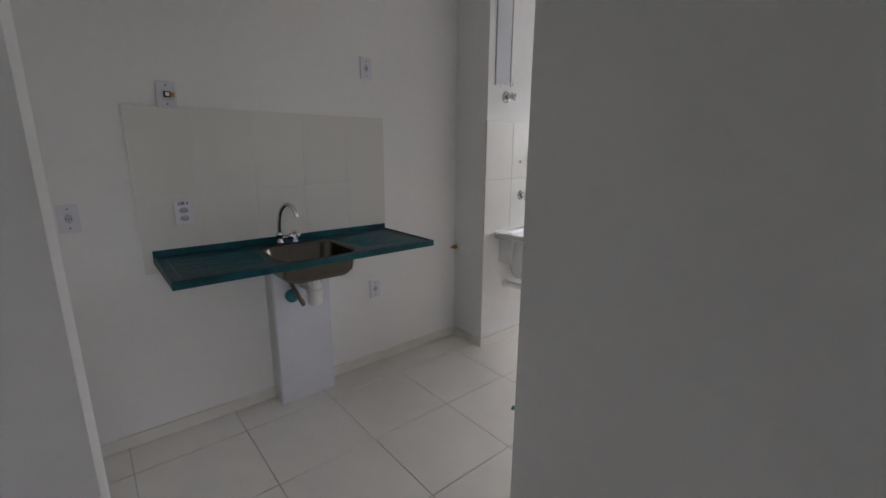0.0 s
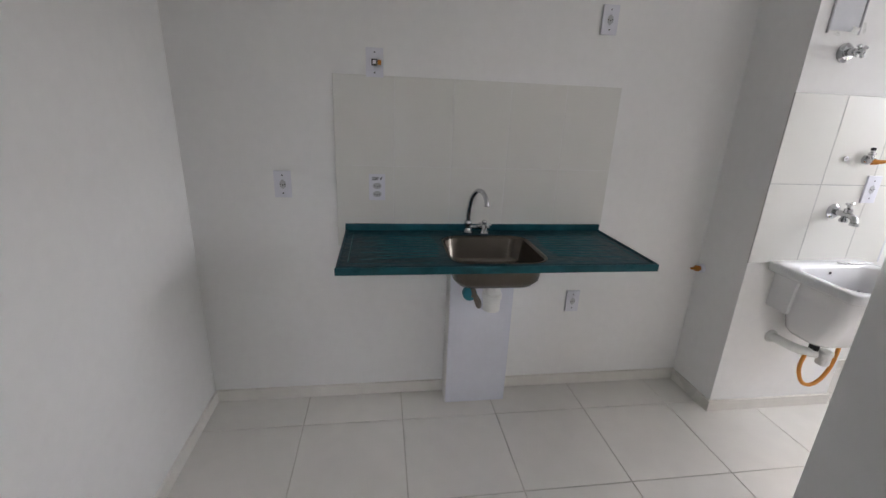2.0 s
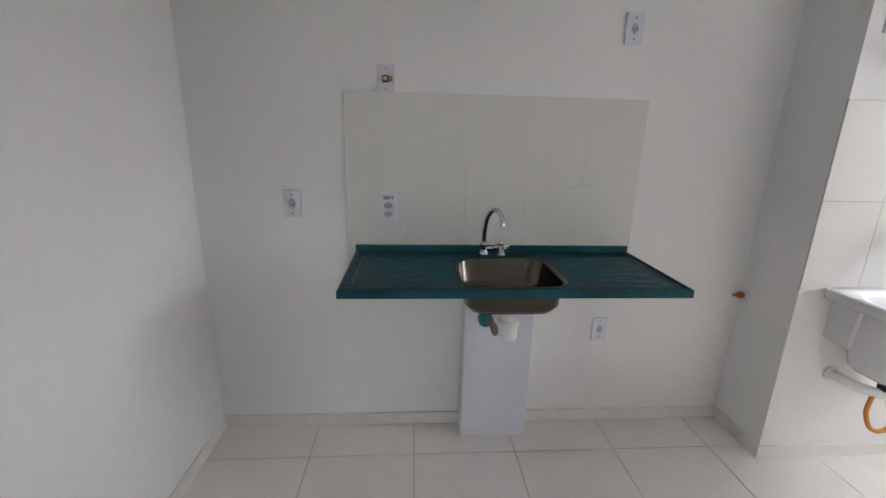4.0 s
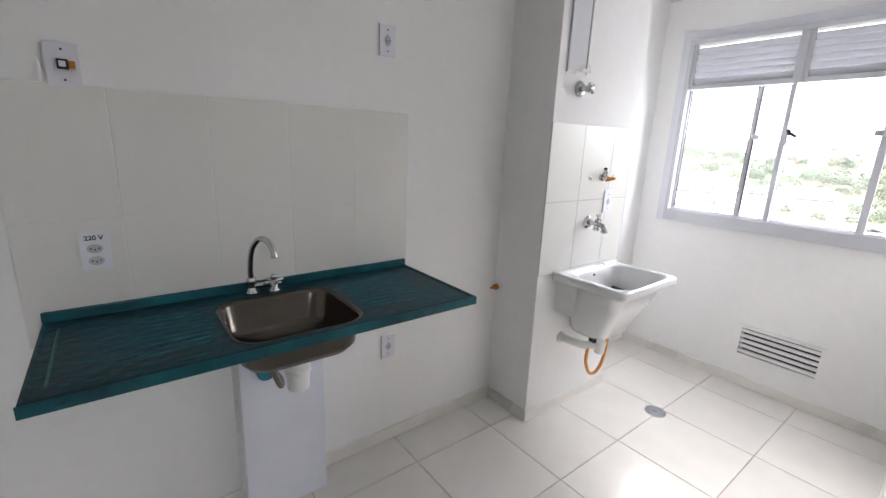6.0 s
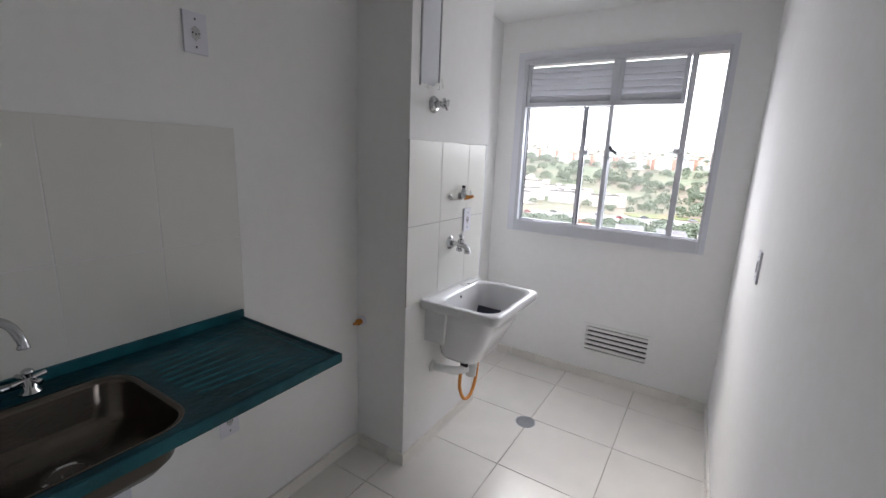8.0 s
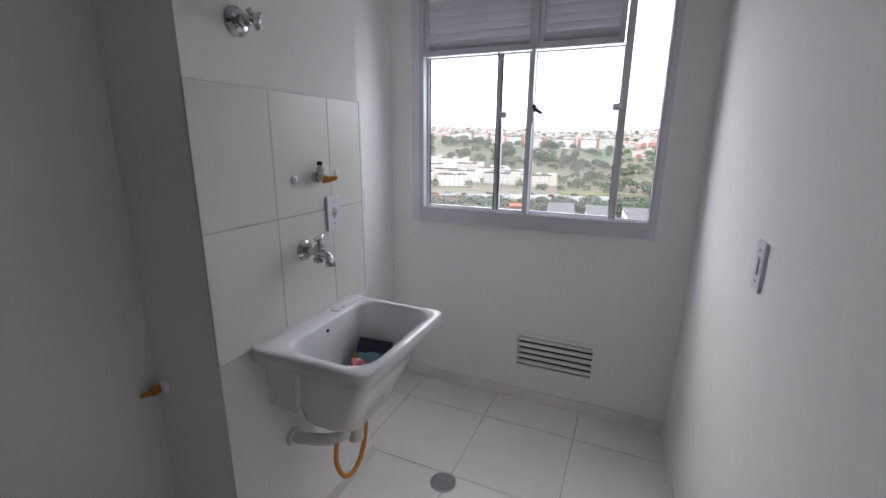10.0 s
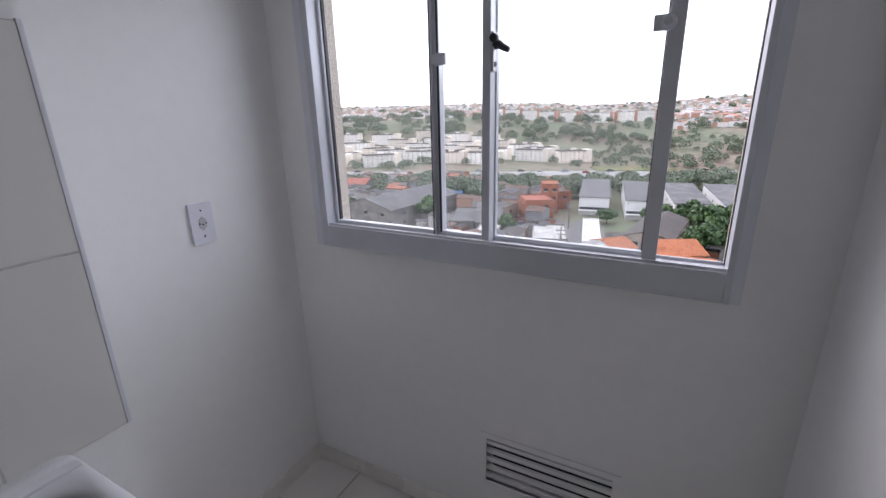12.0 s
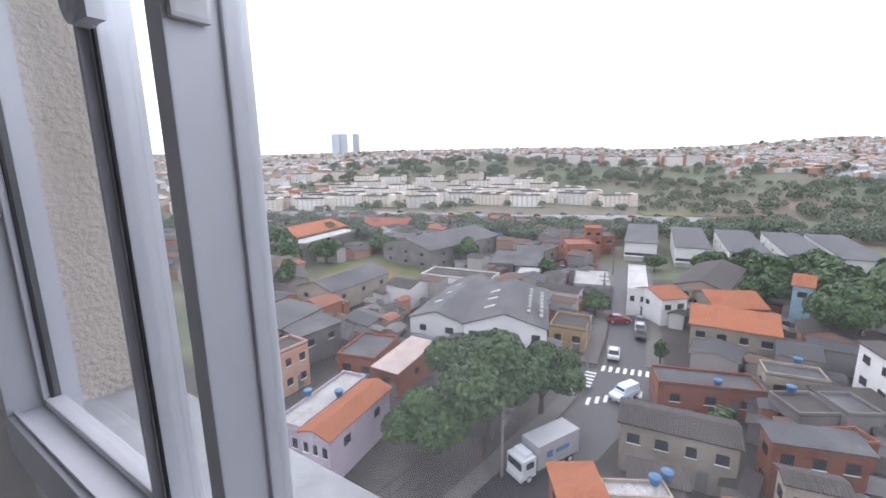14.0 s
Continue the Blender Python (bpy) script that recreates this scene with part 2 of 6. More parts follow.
# unseen opening, added to let sky light through onto the sink wall
bm = bmesh.new()
for x0, x1, z0, z1 in ((-3.72, -0.45, 0, H), (0.25, XW, 0, H), (-0.45, 0.25, 2.0, H), (-0.45, 0.25, 0, 1.1)):
    box(x0, x1, -5.32, -5.2, z0, z1, bm)
setting(put("wall_room_back", bm, PAINT), "plain white wall of the room behind with an added light opening")
setting(put("wall_room_end", box(-3.72, -3.6, -5.2, -1.765, 0, H), PAINT), "plain white wall of the room behind")
setting(put("ceiling", box(-3.72, XW + 0.15, -5.32, 0.14, H, H + 0.15), CEILING_PAINT), "plain white painted ceiling", "ceiling")
floor = setting(put("floor", box(-3.72, XW, -5.2, 0, -0.12, -0.004), GROUT), "cream ceramic tile floor with brown grout joints", "floor")

# skirting of the same tile
for n, b in (("baseboard_1", (XL, 0.387, -0.012, 0, 0, 0.06)), ("baseboard_2", (0.687, PX0 - 0.012, -0.012, 0, 0, 0.06)),
             ("baseboard_3", (XL, XL + 0.012, -1.612, -0.012, 0, 0.06)), ("baseboard_4", (PX0 - 0.012, PX0, PY, -0.0, 0, 0.06)),
             ("baseboard_5", (PX0 - 0.012, PX1 + 0.012, PY - 0.012, PY, 0, 0.06)), ("baseboard_6", (PX1, PX1 + 0.012, PY, 0, 0, 0.06)),
             ("baseboard_7", (PX1 + 0.012, XW, -0.012, 0, 0, 0.06)), ("baseboard_8", (XW - 0.012, XW, YR + 0.012, -0.012, 0, 0.06)),
             ("baseboard_9", (OPEN_R, XW, YR, YR + 0.012, 0, 0.06))):
    setting(put(n, skew(box(*b)) if n == "baseboard_9" else box(*b), SKIRTING, bevel=0.002), "cream ceramic tile skirting along the wall", "baseboard")


# ---- window of the laundry corner ----
def sash(parent, name, x, y0, y1, z0, z1, stile0, stile1, rail=0.032, depth=0.024, sides=(0, 1)):
    """A sliding sash: stiles and rails of aluminium round a pane, with a black gasket."""
    fr = part(name, box(x, x + depth, y0, y0 + stile0, z0, z1), ALUMINIUM, parent, bevel=0.002)
    part("stile", box(x, x + depth, y1 - stile1, y1, z0, z1), ALUMINIUM, fr, bevel=0.002)
    part("rail", box(x + 0.001, x + depth - 0.001, y0 + stile0, y1 - stile1, z0, z0 + rail), ALUMINIUM, fr, bevel=0.002)
    part("rail", box(x + 0.001, x + depth - 0.001, y0 + stile0, y1 - stile1, z1 - rail * 0.6, z1), ALUMINIUM, fr, bevel=0.002)
    bm = bmesh.new()
    for side in sides:
        g0 = (y0 + stile0, y1 - stile1 - 0.004)[side]
        box(x + 0.008, x + depth - 0.004, g0, g0 + 0.004, z0 + rail, z1 - rail * 0.6, bm)
    part("gasket", bm, GASKET, fr)
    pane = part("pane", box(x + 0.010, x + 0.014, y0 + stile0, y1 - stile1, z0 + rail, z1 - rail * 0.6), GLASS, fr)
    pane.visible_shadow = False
    return fr


def latch_knob(parent, x, y, z, side):
    """A small rounded sash stop."""
    bm = turned([(0.014, 0), (0.016, 0.004), (0.015, 0.016), (0.008, 0.019)], (x, y, z), "-X", 16)
    box(x - 0.014, x - 0.002, min(y, y + side * 0.026), max(y, y + side * 0.026), z - 0.014, z + 0.014, bm)
    part("sash_stop", bm, ALUMINIUM, parent, smooth=False)


wy0, wy1, wz0, wz1 = WIN
win = setting(put("window_1", box(3.085, 3.150, wy0, wy0 + 0.0135, wz0 - 0.03, wz1), ALUMINIUM, bevel=0.002), "white aluminium sliding window with louvred top panels", "window")
part("window_frame", box(3.085, 3.150, wy1 - 0.026, wy1, wz0 - 0.03, wz1), ALUMINIUM, win, bevel=0.002)
part("window_frame", box(3.085, 3.150, wy0 + 0.0135, wy1 - 0.026, wz0 - 0.03, wz0 + 0.040), ALUMINIUM, win, bevel=0.002)
part("window_frame", box(3.085, 3.150, wy0 + 0.0135, wy1 - 0.026, wz1 - 0.03, wz1), ALUMINIUM, win, bevel=0.002)
part("gasket", box(3.138, 3.149, wy0 + 0.0136, wy0 + 0.0156, wz0 + 0.041, wz1 - 0.031), GASKET, win)
trim = bmesh.new()
for b in ((wy0 - 0.026, wy0, wz0 - 0.040, wz1 + 0.055), (wy1, wy1 + 0.058, wz0 - 0.040, wz1 + 0.055), (wy0, wy1, wz1, wz1 + 0.055), (wy0, wy1, wz0 - 0.040, wz0 - 0.0305)):
    box(3.116, 3.1302, *b, trim)
part("window_trim", trim, TRIM_PAINT, win, "thin painted plaster trim on the wall")
part("track_rail", box(3.092, 3.098, wy0 + 0.0135, wy1 - 0.026, wz0 + 0.040, wz0 + 0.047), ALUMINIUM, win)
part("track_rail", box(3.140, 3.146, wy0 + 0.0135, wy1 - 0.026, wz0 + 0.040, wz0 + 0.047), ALUMINIUM, win)
ZS = 1.798
# louvred top panels
for y0, y1 in ((-0.770, -0.216), (-1.150, -0.790)):
    lf = part("louvre_panel", box(3.098, 3.122, y0, y0 + 0.022, ZS, wz1 - 0.03), ALUMINIUM, win, bevel=0.002)
    part("louvre_stile", box(3.098, 3.122, y1 - 0.022, y1, ZS, wz1 - 0.03), ALUMINIUM, lf, bevel=0.002)
    part("louvre_rail", box(3.098, 3.122, y0 + 0.022, y1 - 0.022, ZS, ZS + 0.028), ALUMINIUM, lf, bevel=0.002)
    for k in range(6):
        z = ZS + 0.034 + k * 0.0355
        bm = box(-0.003, 0.003, y0 + 0.022, y1 - 0.022, -0.0220, 0.0220)
        bmesh.ops.transform(bm, matrix=Matrix.Translation((3.110, 0, z + 0.014)) @ Matrix.Rotation(radians(-38), 4, "Y"), verts=bm.verts)
        part("louvre_slat", bm, ALUMINIUM, lf)
part("mullion", box(3.092, 3.124, -0.790, -0.770, ZS, wz1 - 0.03), ALUMINIUM, win, bevel=0.002)
# sashes
sash(win, "sash_frame", 3.124, -0.757, -0.216, wz0 + 0.041, ZS, 0.012, 0.012, rail=0.012, sides=(1,))
s1 = part("sash_stile", box(3.124, 3.152, -0.622, -0.594, wz0 + 0.041, ZS), ALUMINIUM, win, bevel=0.002)
part("gasket", box(3.1222, 3.124, -0.622, -0.616, wz0 + 0.05, ZS), GASKET, s1)
part("interlock_rib", box(3.116, 3.1238, -0.606, -0.600, wz0 + 0.041, ZS), ALUMINIUM, s1, bevel=0.001)
part("gasket", box(3.1205, 3.1238, -0.5985, -0.594, wz0 + 0.041, ZS), GASKET, s1)
sash(win, "sash_frame", 3.134, -1.166, -0.777, wz0 + 0.041, ZS, 0.010, 0.004, rail=0.012, depth=0.018, sides=(0,))
part("mullion", box(3.100, 3.145, -0.777, -0.758, wz0 + 0.041, ZS), ALUMINIUM, win, bevel=0.0015)
part("sash_frame", box(3.098, 3.120, -1.187, -1.156, wz0 + 0.041, wz1 - 0.03), ALUMINIUM, win, bevel=0.002)
latch_knob(win, 3.124, -0.622, 1.515, -1)
latch_knob(win, 3.098, -1.156, 1.54, 1)
# lock on the middle stile
lock = part("window_lock", box(3.102, 3.126, -0.7835, -0.7772, 1.475, 1.565), SOCKET_GREY, win, "grey window lock with a dark lever", bevel=0.003)
part("lock_lever", tube([(3.112, -0.783, 1.535), (3.108, -0.795, 1.535), (3.104, -0.806, 1.528), (3.100, -0.822, 1.520)], lambda t: 0.011 - 0.004 * t, 10), GASKET, lock, smooth=True)
part("lock_cylinder", turned([(0.010, 0), (0.010, 0.012), (0.007, 0.014)], (3.102, -0.787, 1.548), "-X", 12), GASKET, lock)
part("lock_keyhole", turned([(0.006, 0), (0.006, 0.002)], (3.113, -0.7835, 1.492), "Y", 12), DARK, lock)

# outer reveal and stone sill
reveal = bmesh.new()
for b in ((GAP[0] - 0.004, GAP[0] + 0.006, 0.985, wz1), (GAP[1] - 0.006, GAP[1] + 0.004, 0.985, wz1), (GAP[0] + 0.006, GAP[1] - 0.006, wz1 - 0.006, wz1 + 0.004)):
    box(3.178, 3.286, *b, reveal)
setting(put("trim_window_reveal", reveal, RENDER_COAT), "beige textured outer window reveal", "trim")
flange = bmesh.new()
for y0, y1 in ((GAP[0], wy0), (wy1, GAP[1])):
    box(3.131, 3.178, y0 + 0.0005, y1 - 0.0005, 0.985, wz1, flange)
setting(put("trim_window_flange", flange, ALUMINIUM), "white outer flange strip of the window frame", "trim")
sill = box(3.131, 3.312, GAP[0] + 0.0005, GAP[1] - 0.0005, 0.9645, 0.992)
for v in sill.verts:
    if v.co.x > 3.2 and v.co.z > 0.98:
        v.co.z -= 0.012
setting(put("trim_window_sill", sill, SILL_STONE, bevel=0.003), "weathered grey stone outer window sill", "trim")

# floor vent in the outer wall
vent = empty("wall_vent", (XW, (VENT[0] + VENT[1]) / 2, VENT[2]), "white slatted ventilation grille low in the wall", "vent")


def under(ob, thing):
    """Parents a part built in world places to a thing that stands elsewhere."""
    ob.parent = thing
    ob.matrix_parent_inverse = Matrix.Translation(thing.location).inverted()
    return ob


vb = bmesh.new()
for b in ((VENT[0] - 0.022, VENT[0], VENT[2] - 0.02, VENT[3] + 0.02), (VENT[1], VENT[1] + 0.022, VENT[2] - 0.02, VENT[3] + 0.02),
          (VENT[0], VENT[1], VENT[3], VENT[3] + 0.02), (VENT[0], VENT[1], VENT[2] - 0.02, VENT[2])):
    box(XW - 0.004, XW + 0.012, *b, vb)
under(put("frame", vb, PAINT), vent)
under(put("backing", box(XW + 0.06, XW + 0.07, VENT[0], VENT[1], VENT[2], VENT[3]), DARK), vent)
for k in range(5):
    z = VENT[2] + 0.002 + k * 0.0335
    sb = box(-0.005, 0.005, VENT[0], VENT[1], -0.0095, 0.0095)
    bmesh.ops.transform(sb, matrix=Matrix.Translation((XW + 0.006, 0, z + 0.0145)) @ Matrix.Rotation(radians(-15), 4, "Y"), verts=sb.verts)
    under(put("slat", sb, PAINT), vent)


# ---- kitchen sink top ----
SX0, SX1, SY0, ZT = -0.085, 1.115, -0.497, 0.874
BX0, BX1, BY0, BY1 = 0.333, 0.700, -0.458, -0.114
sink = empty("sink_top", (0.515, -0.25, 0.83), "stainless steel sink top still covered in teal protective film", "sink")


def film_sheet():
    """Flat top with a rounded hole for the bowl, turned-down edges and a low back upstand."""
    bm = bmesh.new()
    inner = round_ring(bm, BX0 - 0.006, BX1 + 0.006, BY0 - 0.006, BY1 + 0.006, ZT, 0.075, 9)
    x0, x1, y0, y1 = SX0 + 0.016, SX1 - 0.016, SY0 + 0.016, -0.018
    outer = []
    cx, cy = (BX0 + BX1) / 2, (BY0 + BY1) / 2
    for v in inner:
        d = Vector((v.co.x - cx, v.co.y - cy))
        s = min(((x1 if d.x > 0 else x0) - cx) / d.x if abs(d.x) > 1e-6 else 9, ((y1 if d.y > 0 else y0) - cy) / d.y if abs(d.y) > 1e-6 else 9)
        outer.append(bm.verts.new((cx + d.x * s, cy + d.y * s, ZT)))
    for x, y in ((x0, y0), (x1, y0), (x1, y1), (x0, y1)):
        near = min(outer, key=lambda v: (v.co.x - x) ** 2 + (v.co.y - y) ** 2)
        near.co.x, near.co.y = x, y
    bridge(bm, [inner, outer])

    def shifted(prev, grow, z):
        ring = []
        for v in prev:
            gx = grow if v.co.x > x1 - 0.002 else (-grow if v.co.x < x0 + 0.002 else 0)
            gy = -grow if v.co.y < y0 + 0.002 else 0
            ring.append(bm.verts.new((v.co.x + gx, v.co.y + gy, z)))
        return ring

    a = shifted(outer, 0.006, ZT + 0.006)
    b = shifted(a, 0.007, ZT + 0.005)
    c = shifted(b, 0.003, ZT - 0.003)
    d = shifted(c, 0.0, ZT - 0.024)
    bridge(bm, [outer, a, b, c, d])
    return bm


def crumpled_flake(x):
    """A lifted tatter of film on the front edge."""
    bm = bmesh.new()
    bmesh.ops.create_grid(bm, x_segments=6, y_segments=2, size=0.5)
    for v in bm.verts:
        v.co.z = 0.8 * noise.noise(v.co * 2.2 + Vector((x * 31, 0, 0)))
    bmesh.ops.transform(bm, matrix=pose(x, SY0 - 0.0005, ZT - 0.004, 70, 0, 8 * math.sin(x * 50)) @ Matrix.Diagonal((0.07, 0.018, 0.006, 1)), verts=bm.verts)
    return put("film_tatter", bm, FILM_EDGE)


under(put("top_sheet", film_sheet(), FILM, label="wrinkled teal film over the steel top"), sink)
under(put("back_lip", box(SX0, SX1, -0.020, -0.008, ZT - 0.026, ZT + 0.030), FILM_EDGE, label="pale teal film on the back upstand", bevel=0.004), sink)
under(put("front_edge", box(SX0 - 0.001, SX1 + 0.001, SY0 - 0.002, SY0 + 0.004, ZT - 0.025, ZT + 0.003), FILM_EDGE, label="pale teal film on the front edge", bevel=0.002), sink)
for k in range(7):
    x = SX0 + 0.05 + k * 0.17
    under(crumpled_flake(x), sink)
bm = bmesh.new()
rings = [round_ring(bm, BX0 - 0.010, BX1 + 0.010, BY0 - 0.010, BY1 + 0.010, ZT + 0.002, 0.079, 9),
         round_ring(bm, BX0, BX1, BY0, BY1, ZT + 0.001, 0.072, 9),
         round_ring(bm, BX0 + 0.005, BX1 - 0.005, BY0 + 0.005, BY1 - 0.005, ZT - 0.012, 0.068, 9),
         round_ring(bm, BX0 + 0.014, BX1 - 0.014, BY0 + 0.014, BY1 - 0.014, ZT - 0.088, 0.066, 9),
         round_ring(bm, BX0 + 0.032, BX1 - 0.032, BY0 + 0.032, BY1 - 0.032, ZT - 0.112, 0.06, 9),
         round_ring(bm, BX0 + 0.12, BX1 - 0.12, BY0 + 0.12, BY1 - 0.12, ZT - 0.120, 0.05, 9)]
bridge(bm, rings, cap_last=True)
ob = under(put("bowl", bm, STEEL, label="bare stainless steel bowl", smooth=True), sink)
sol = ob.modifiers.new("thick", "SOLIDIFY")
sol.thickness, sol.offset = 0.0015, -1
under(put("drain", turned([(0.045, 0), (0.045, 0.003), (0.036, 0.004), (0.034, 0.001), (0.012, 0.001), (0.01, 0.006), (0.0, 0.006)][:-1], (0.525, -0.27, ZT - 0.1185)), CHROME, smooth=False), sink)


def ridge(x0, y0, x1, y1, w0, w1):
    """A pressed drainboard ridge, low and round."""
    bm = bmesh.new()
    d = Vector((x1 - x0, y1 - y0, 0))
    side = Vector((-d.y, d.x, 0)).normalized()
    rings = []
    for t, w in ((0, w0 * 0.3), (0.04, w0), (0.5, (w0 + w1) / 2), (0.96, w1), (1, w1 * 0.3)):
        c = Vector((x0, y0, ZT - 0.001)) + d * t
        rings.append([bm.verts.new(c + side * w * s + Vector((0, 0, h * w / 0.006))) for s, h in ((-1, 0), (-0.5, 0.0035), (0, 0.0048), (0.5, 0.0035), (1, 0))])
    for a, b in zip(rings, rings[1:]):
        for i in range(4):
            bm.faces.new((a[i], a[i + 1], b[i + 1], b[i]))
    return bm


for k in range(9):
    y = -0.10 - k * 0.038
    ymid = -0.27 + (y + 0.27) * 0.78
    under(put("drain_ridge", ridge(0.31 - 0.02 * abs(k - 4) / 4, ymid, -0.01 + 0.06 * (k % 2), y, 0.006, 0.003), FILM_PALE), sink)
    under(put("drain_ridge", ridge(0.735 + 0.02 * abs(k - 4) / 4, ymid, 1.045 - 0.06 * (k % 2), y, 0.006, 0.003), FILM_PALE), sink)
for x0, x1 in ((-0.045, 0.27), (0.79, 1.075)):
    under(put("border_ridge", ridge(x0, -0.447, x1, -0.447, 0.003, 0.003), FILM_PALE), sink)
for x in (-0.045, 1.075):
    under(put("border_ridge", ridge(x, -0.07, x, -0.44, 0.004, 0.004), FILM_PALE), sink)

for x in (0.05, 0.955):
    br = empty("shelf_bracket", (x, -0.005, 0.83), "small white steel angle bracket under the sink top", "bracket", "brackets under the sink")
    under(put("wall_leg", box(x - 0.012, x + 0.012, -0.005, -0.0005, 0.70, 0.832), PVC), br)
    under(put("arm", box(x - 0.012, x + 0.012, -0.30, -0.005, 0.827, 0.832), PVC), br)
    under(put("brace", tube([(x, -0.006, 0.715), (x, -0.25, 0.825)], 0.005, 8), PVC), br)

# gooseneck tap
tap = empty("kitchen_tap", (0.46, -0.052, ZT), "chrome gooseneck mixer tap on the sink top", "tap")
under(put("base", turned([(0.024, 0), (0.024, 0.006), (0.017, 0.012), (0.014, 0.03), (0.017, 0.036), (0.017, 0.05), (0.013, 0.058)], (0.462, -0.052, ZT)), CHROME, smooth=True), tap)
under(put("spout", tube([(0.462, -0.052, ZT + 0.05), (0.462, -0.053, 0.97), (0.470, -0.062, 1.035), (0.490, -0.090, 1.073), (0.508, -0.125, 1.066), (0.518, -0.143, 1.035), (0.519, -0.145, 1.018)],
                        lambda t: 0.0098 if t < 0.93 else 0.012), CHROME, smooth=True), tap)
under(put("bridge", tube([(0.462, -0.052, ZT + 0.026), (0.535, -0.060, ZT + 0.026)], 0.009), CHROME, smooth=True), tap)
under(put("valve_body", turned([(0.022, 0), (0.022, 0.004), (0.014, 0.010), (0.015, 0.034), (0.009, 0.038), (0.009, 0.044), (0.012, 0.047), (0.012, 0.056), (0.007, 0.060)], (0.535, -0.060, ZT)), CHROME, smooth=True), tap)
for a in (20, 110, 200, 290):
    c, s = math.cos(radians(a)), math.sin(radians(a))
    under(put("handle_arm", tube([(0.535, -0.06, ZT + 0.034), (0.535 + 0.036 * c, -0.06 + 0.036 * s, ZT + 0.034)], lambda t: 0.0045 + 0.003 * t, 10), CHROME, smooth=True), tap)

# waste trap, supply hose and wall stub under the bowl
trap = empty("waste_trap", (0.56, -0.27, 0.59), "white plastic waste trap hanging under the sink bowl", "pipe")
under(put("nut", turned([(0.034, 0), (0.036, 0.004), (0.036, 0.026), (0.03, 0.03)], (0.53, -0.27, 0.695), seg=10), PVC), trap)
under(put("cup", turned([(0.026, 0), (0.036, 0.006), (0.038, 0.06), (0.042, 0.064), (0.042, 0.082), (0.036, 0.086), (0.034, 0.115)], (0.54, -0.265, 0.585), seg=28), PVC, smooth=False), trap)
under(put("outlet_pipe", tube([(0.54, -0.25, 0.655), (0.54, -0.15, 0.65), (0.54, -0.10, 0.645)], 0.02), PVC, smooth=True), trap)
hose = tagged(put("supply_hose", tube([(0.465, -0.055, 0.80), (0.47, -0.10, 0.70), (0.485, -0.18, 0.62), (0.50, -0.20, 0.575), (0.51, -0.17, 0.578), (0.497, -0.15, 0.60), (0.478, -0.150, 0.606)], 0.0105), HOSE_GREY, smooth=True),
              "grey braided tap hose looped under the sink", "hose")
boxing = empty("pipe_boxing", (0.537, -0.056, 0), "white board pipe boxing standing on the floor under the sink", "boxing")
under(put("board", box(0.387, 0.687, -0.112, -0.0005, 0, ZT - 0.128), BOARD, bevel=0.0015), boxing)
under(put("wall_joint", box(0.384, 0.3868, -0.10, -0.0005, 0, ZT - 0.128), WALL_GROUT), boxing)
under(put("pipe_cap", turned([(0.030, 0), (0.033, 0.004), (0.033, 0.028), (0.028, 0.034), (0.012, 0.036)], (0.472, -0.1122, 0.606), "Y", 22), BLUE_CAP, label="dark blue plastic pipe cap"), boxing)


# ---- electrical plates ----
def plate(x, z, wall_y, facing, kind, label, tall=0.114, wide=0.070):
    """A wall plate: bevelled cover, one or two oval sockets with round holes, two screws."""
    th = empty("wall_socket" if kind != "switch" else "light_switch", (x, wall_y, z), label, "socket" if kind != "switch" else "switch", "wall plates")
    s = facing
    b = box(x - wide / 2, x + wide / 2, min(wall_y + s * 0.0002, wall_y + s * 0.0085), max(wall_y + s * 0.0002, wall_y + s * 0.0085), z - tall / 2, z + tall / 2)
    under(put("cover", b, PLASTIC, bevel=0.002), th)
    front = wall_y + s * 0.0086
    axis_rot = Matrix.Rotation(radians(90), 4, "X")

    def disc(cx, cz, rx, rz, depth, mat, name, seg=18):
        bm = bmesh.new()
        bmesh.ops.create_cone(bm, cap_ends=True, segments=seg, radius1=1, radius2=0.94, depth=1)
        bmesh.ops.transform(bm, matrix=Matrix.Translation((cx, front + s * depth / 2, cz)) @ Matrix.Diagonal((rx, depth, rz, 1)) @ axis_rot, verts=bm.verts)
        return under(put(name, bm, mat), th)

    centres = {"double": (0.006, -0.030), "single": (0.0,), "switch": (), "button": ()}[kind]
    for dz in centres:
        disc(x, z + dz, 0.019, 0.0135, 0.0012, SOCKET_GREY, "socket_face") if kind == "double" else disc(x, z + dz, 0.0135, 0.021, 0.0012, SOCKET_GREY, "socket_face", 6)
        for hx in (-0.0095, 0, 0.0095):
            disc(x + hx, z + dz + (0.003 if hx == 0 else 0) * -1, 0.0026, 0.0026, 0.0018, DARK, "socket_hole", 10)
    if kind == "switch":
        under(put("rocker", box(x - 0.011, x + 0.011, min(front, front + s * 0.004), max(front, front + s * 0.004), z - 0.020, z + 0.020), PLASTIC, bevel=0.001), th)
    if kind != "double":
        for dz in (-0.038, 0.038):
            disc(x, z + dz, 0.003, 0.003, 0.0008, DARK, "screw", 10)
    if kind == "button":
        under(put("junction_module", box(x - 0.012, x + 0.012, front - 0.022, front, z - 0.012, z + 0.012), DARK, bevel=0.002), th)
        under(put("connector", box(x + 0.0125, x + 0.026, front - 0.018, front, z - 0.009, z + 0.009), BRASS, bevel=0.002), th)
        under(put("module_cap", box(x - 0.007, x + 0.007, front - 0.0245, front - 0.022, z - 0.007, z + 0.007), PLASTIC), th)
    return th


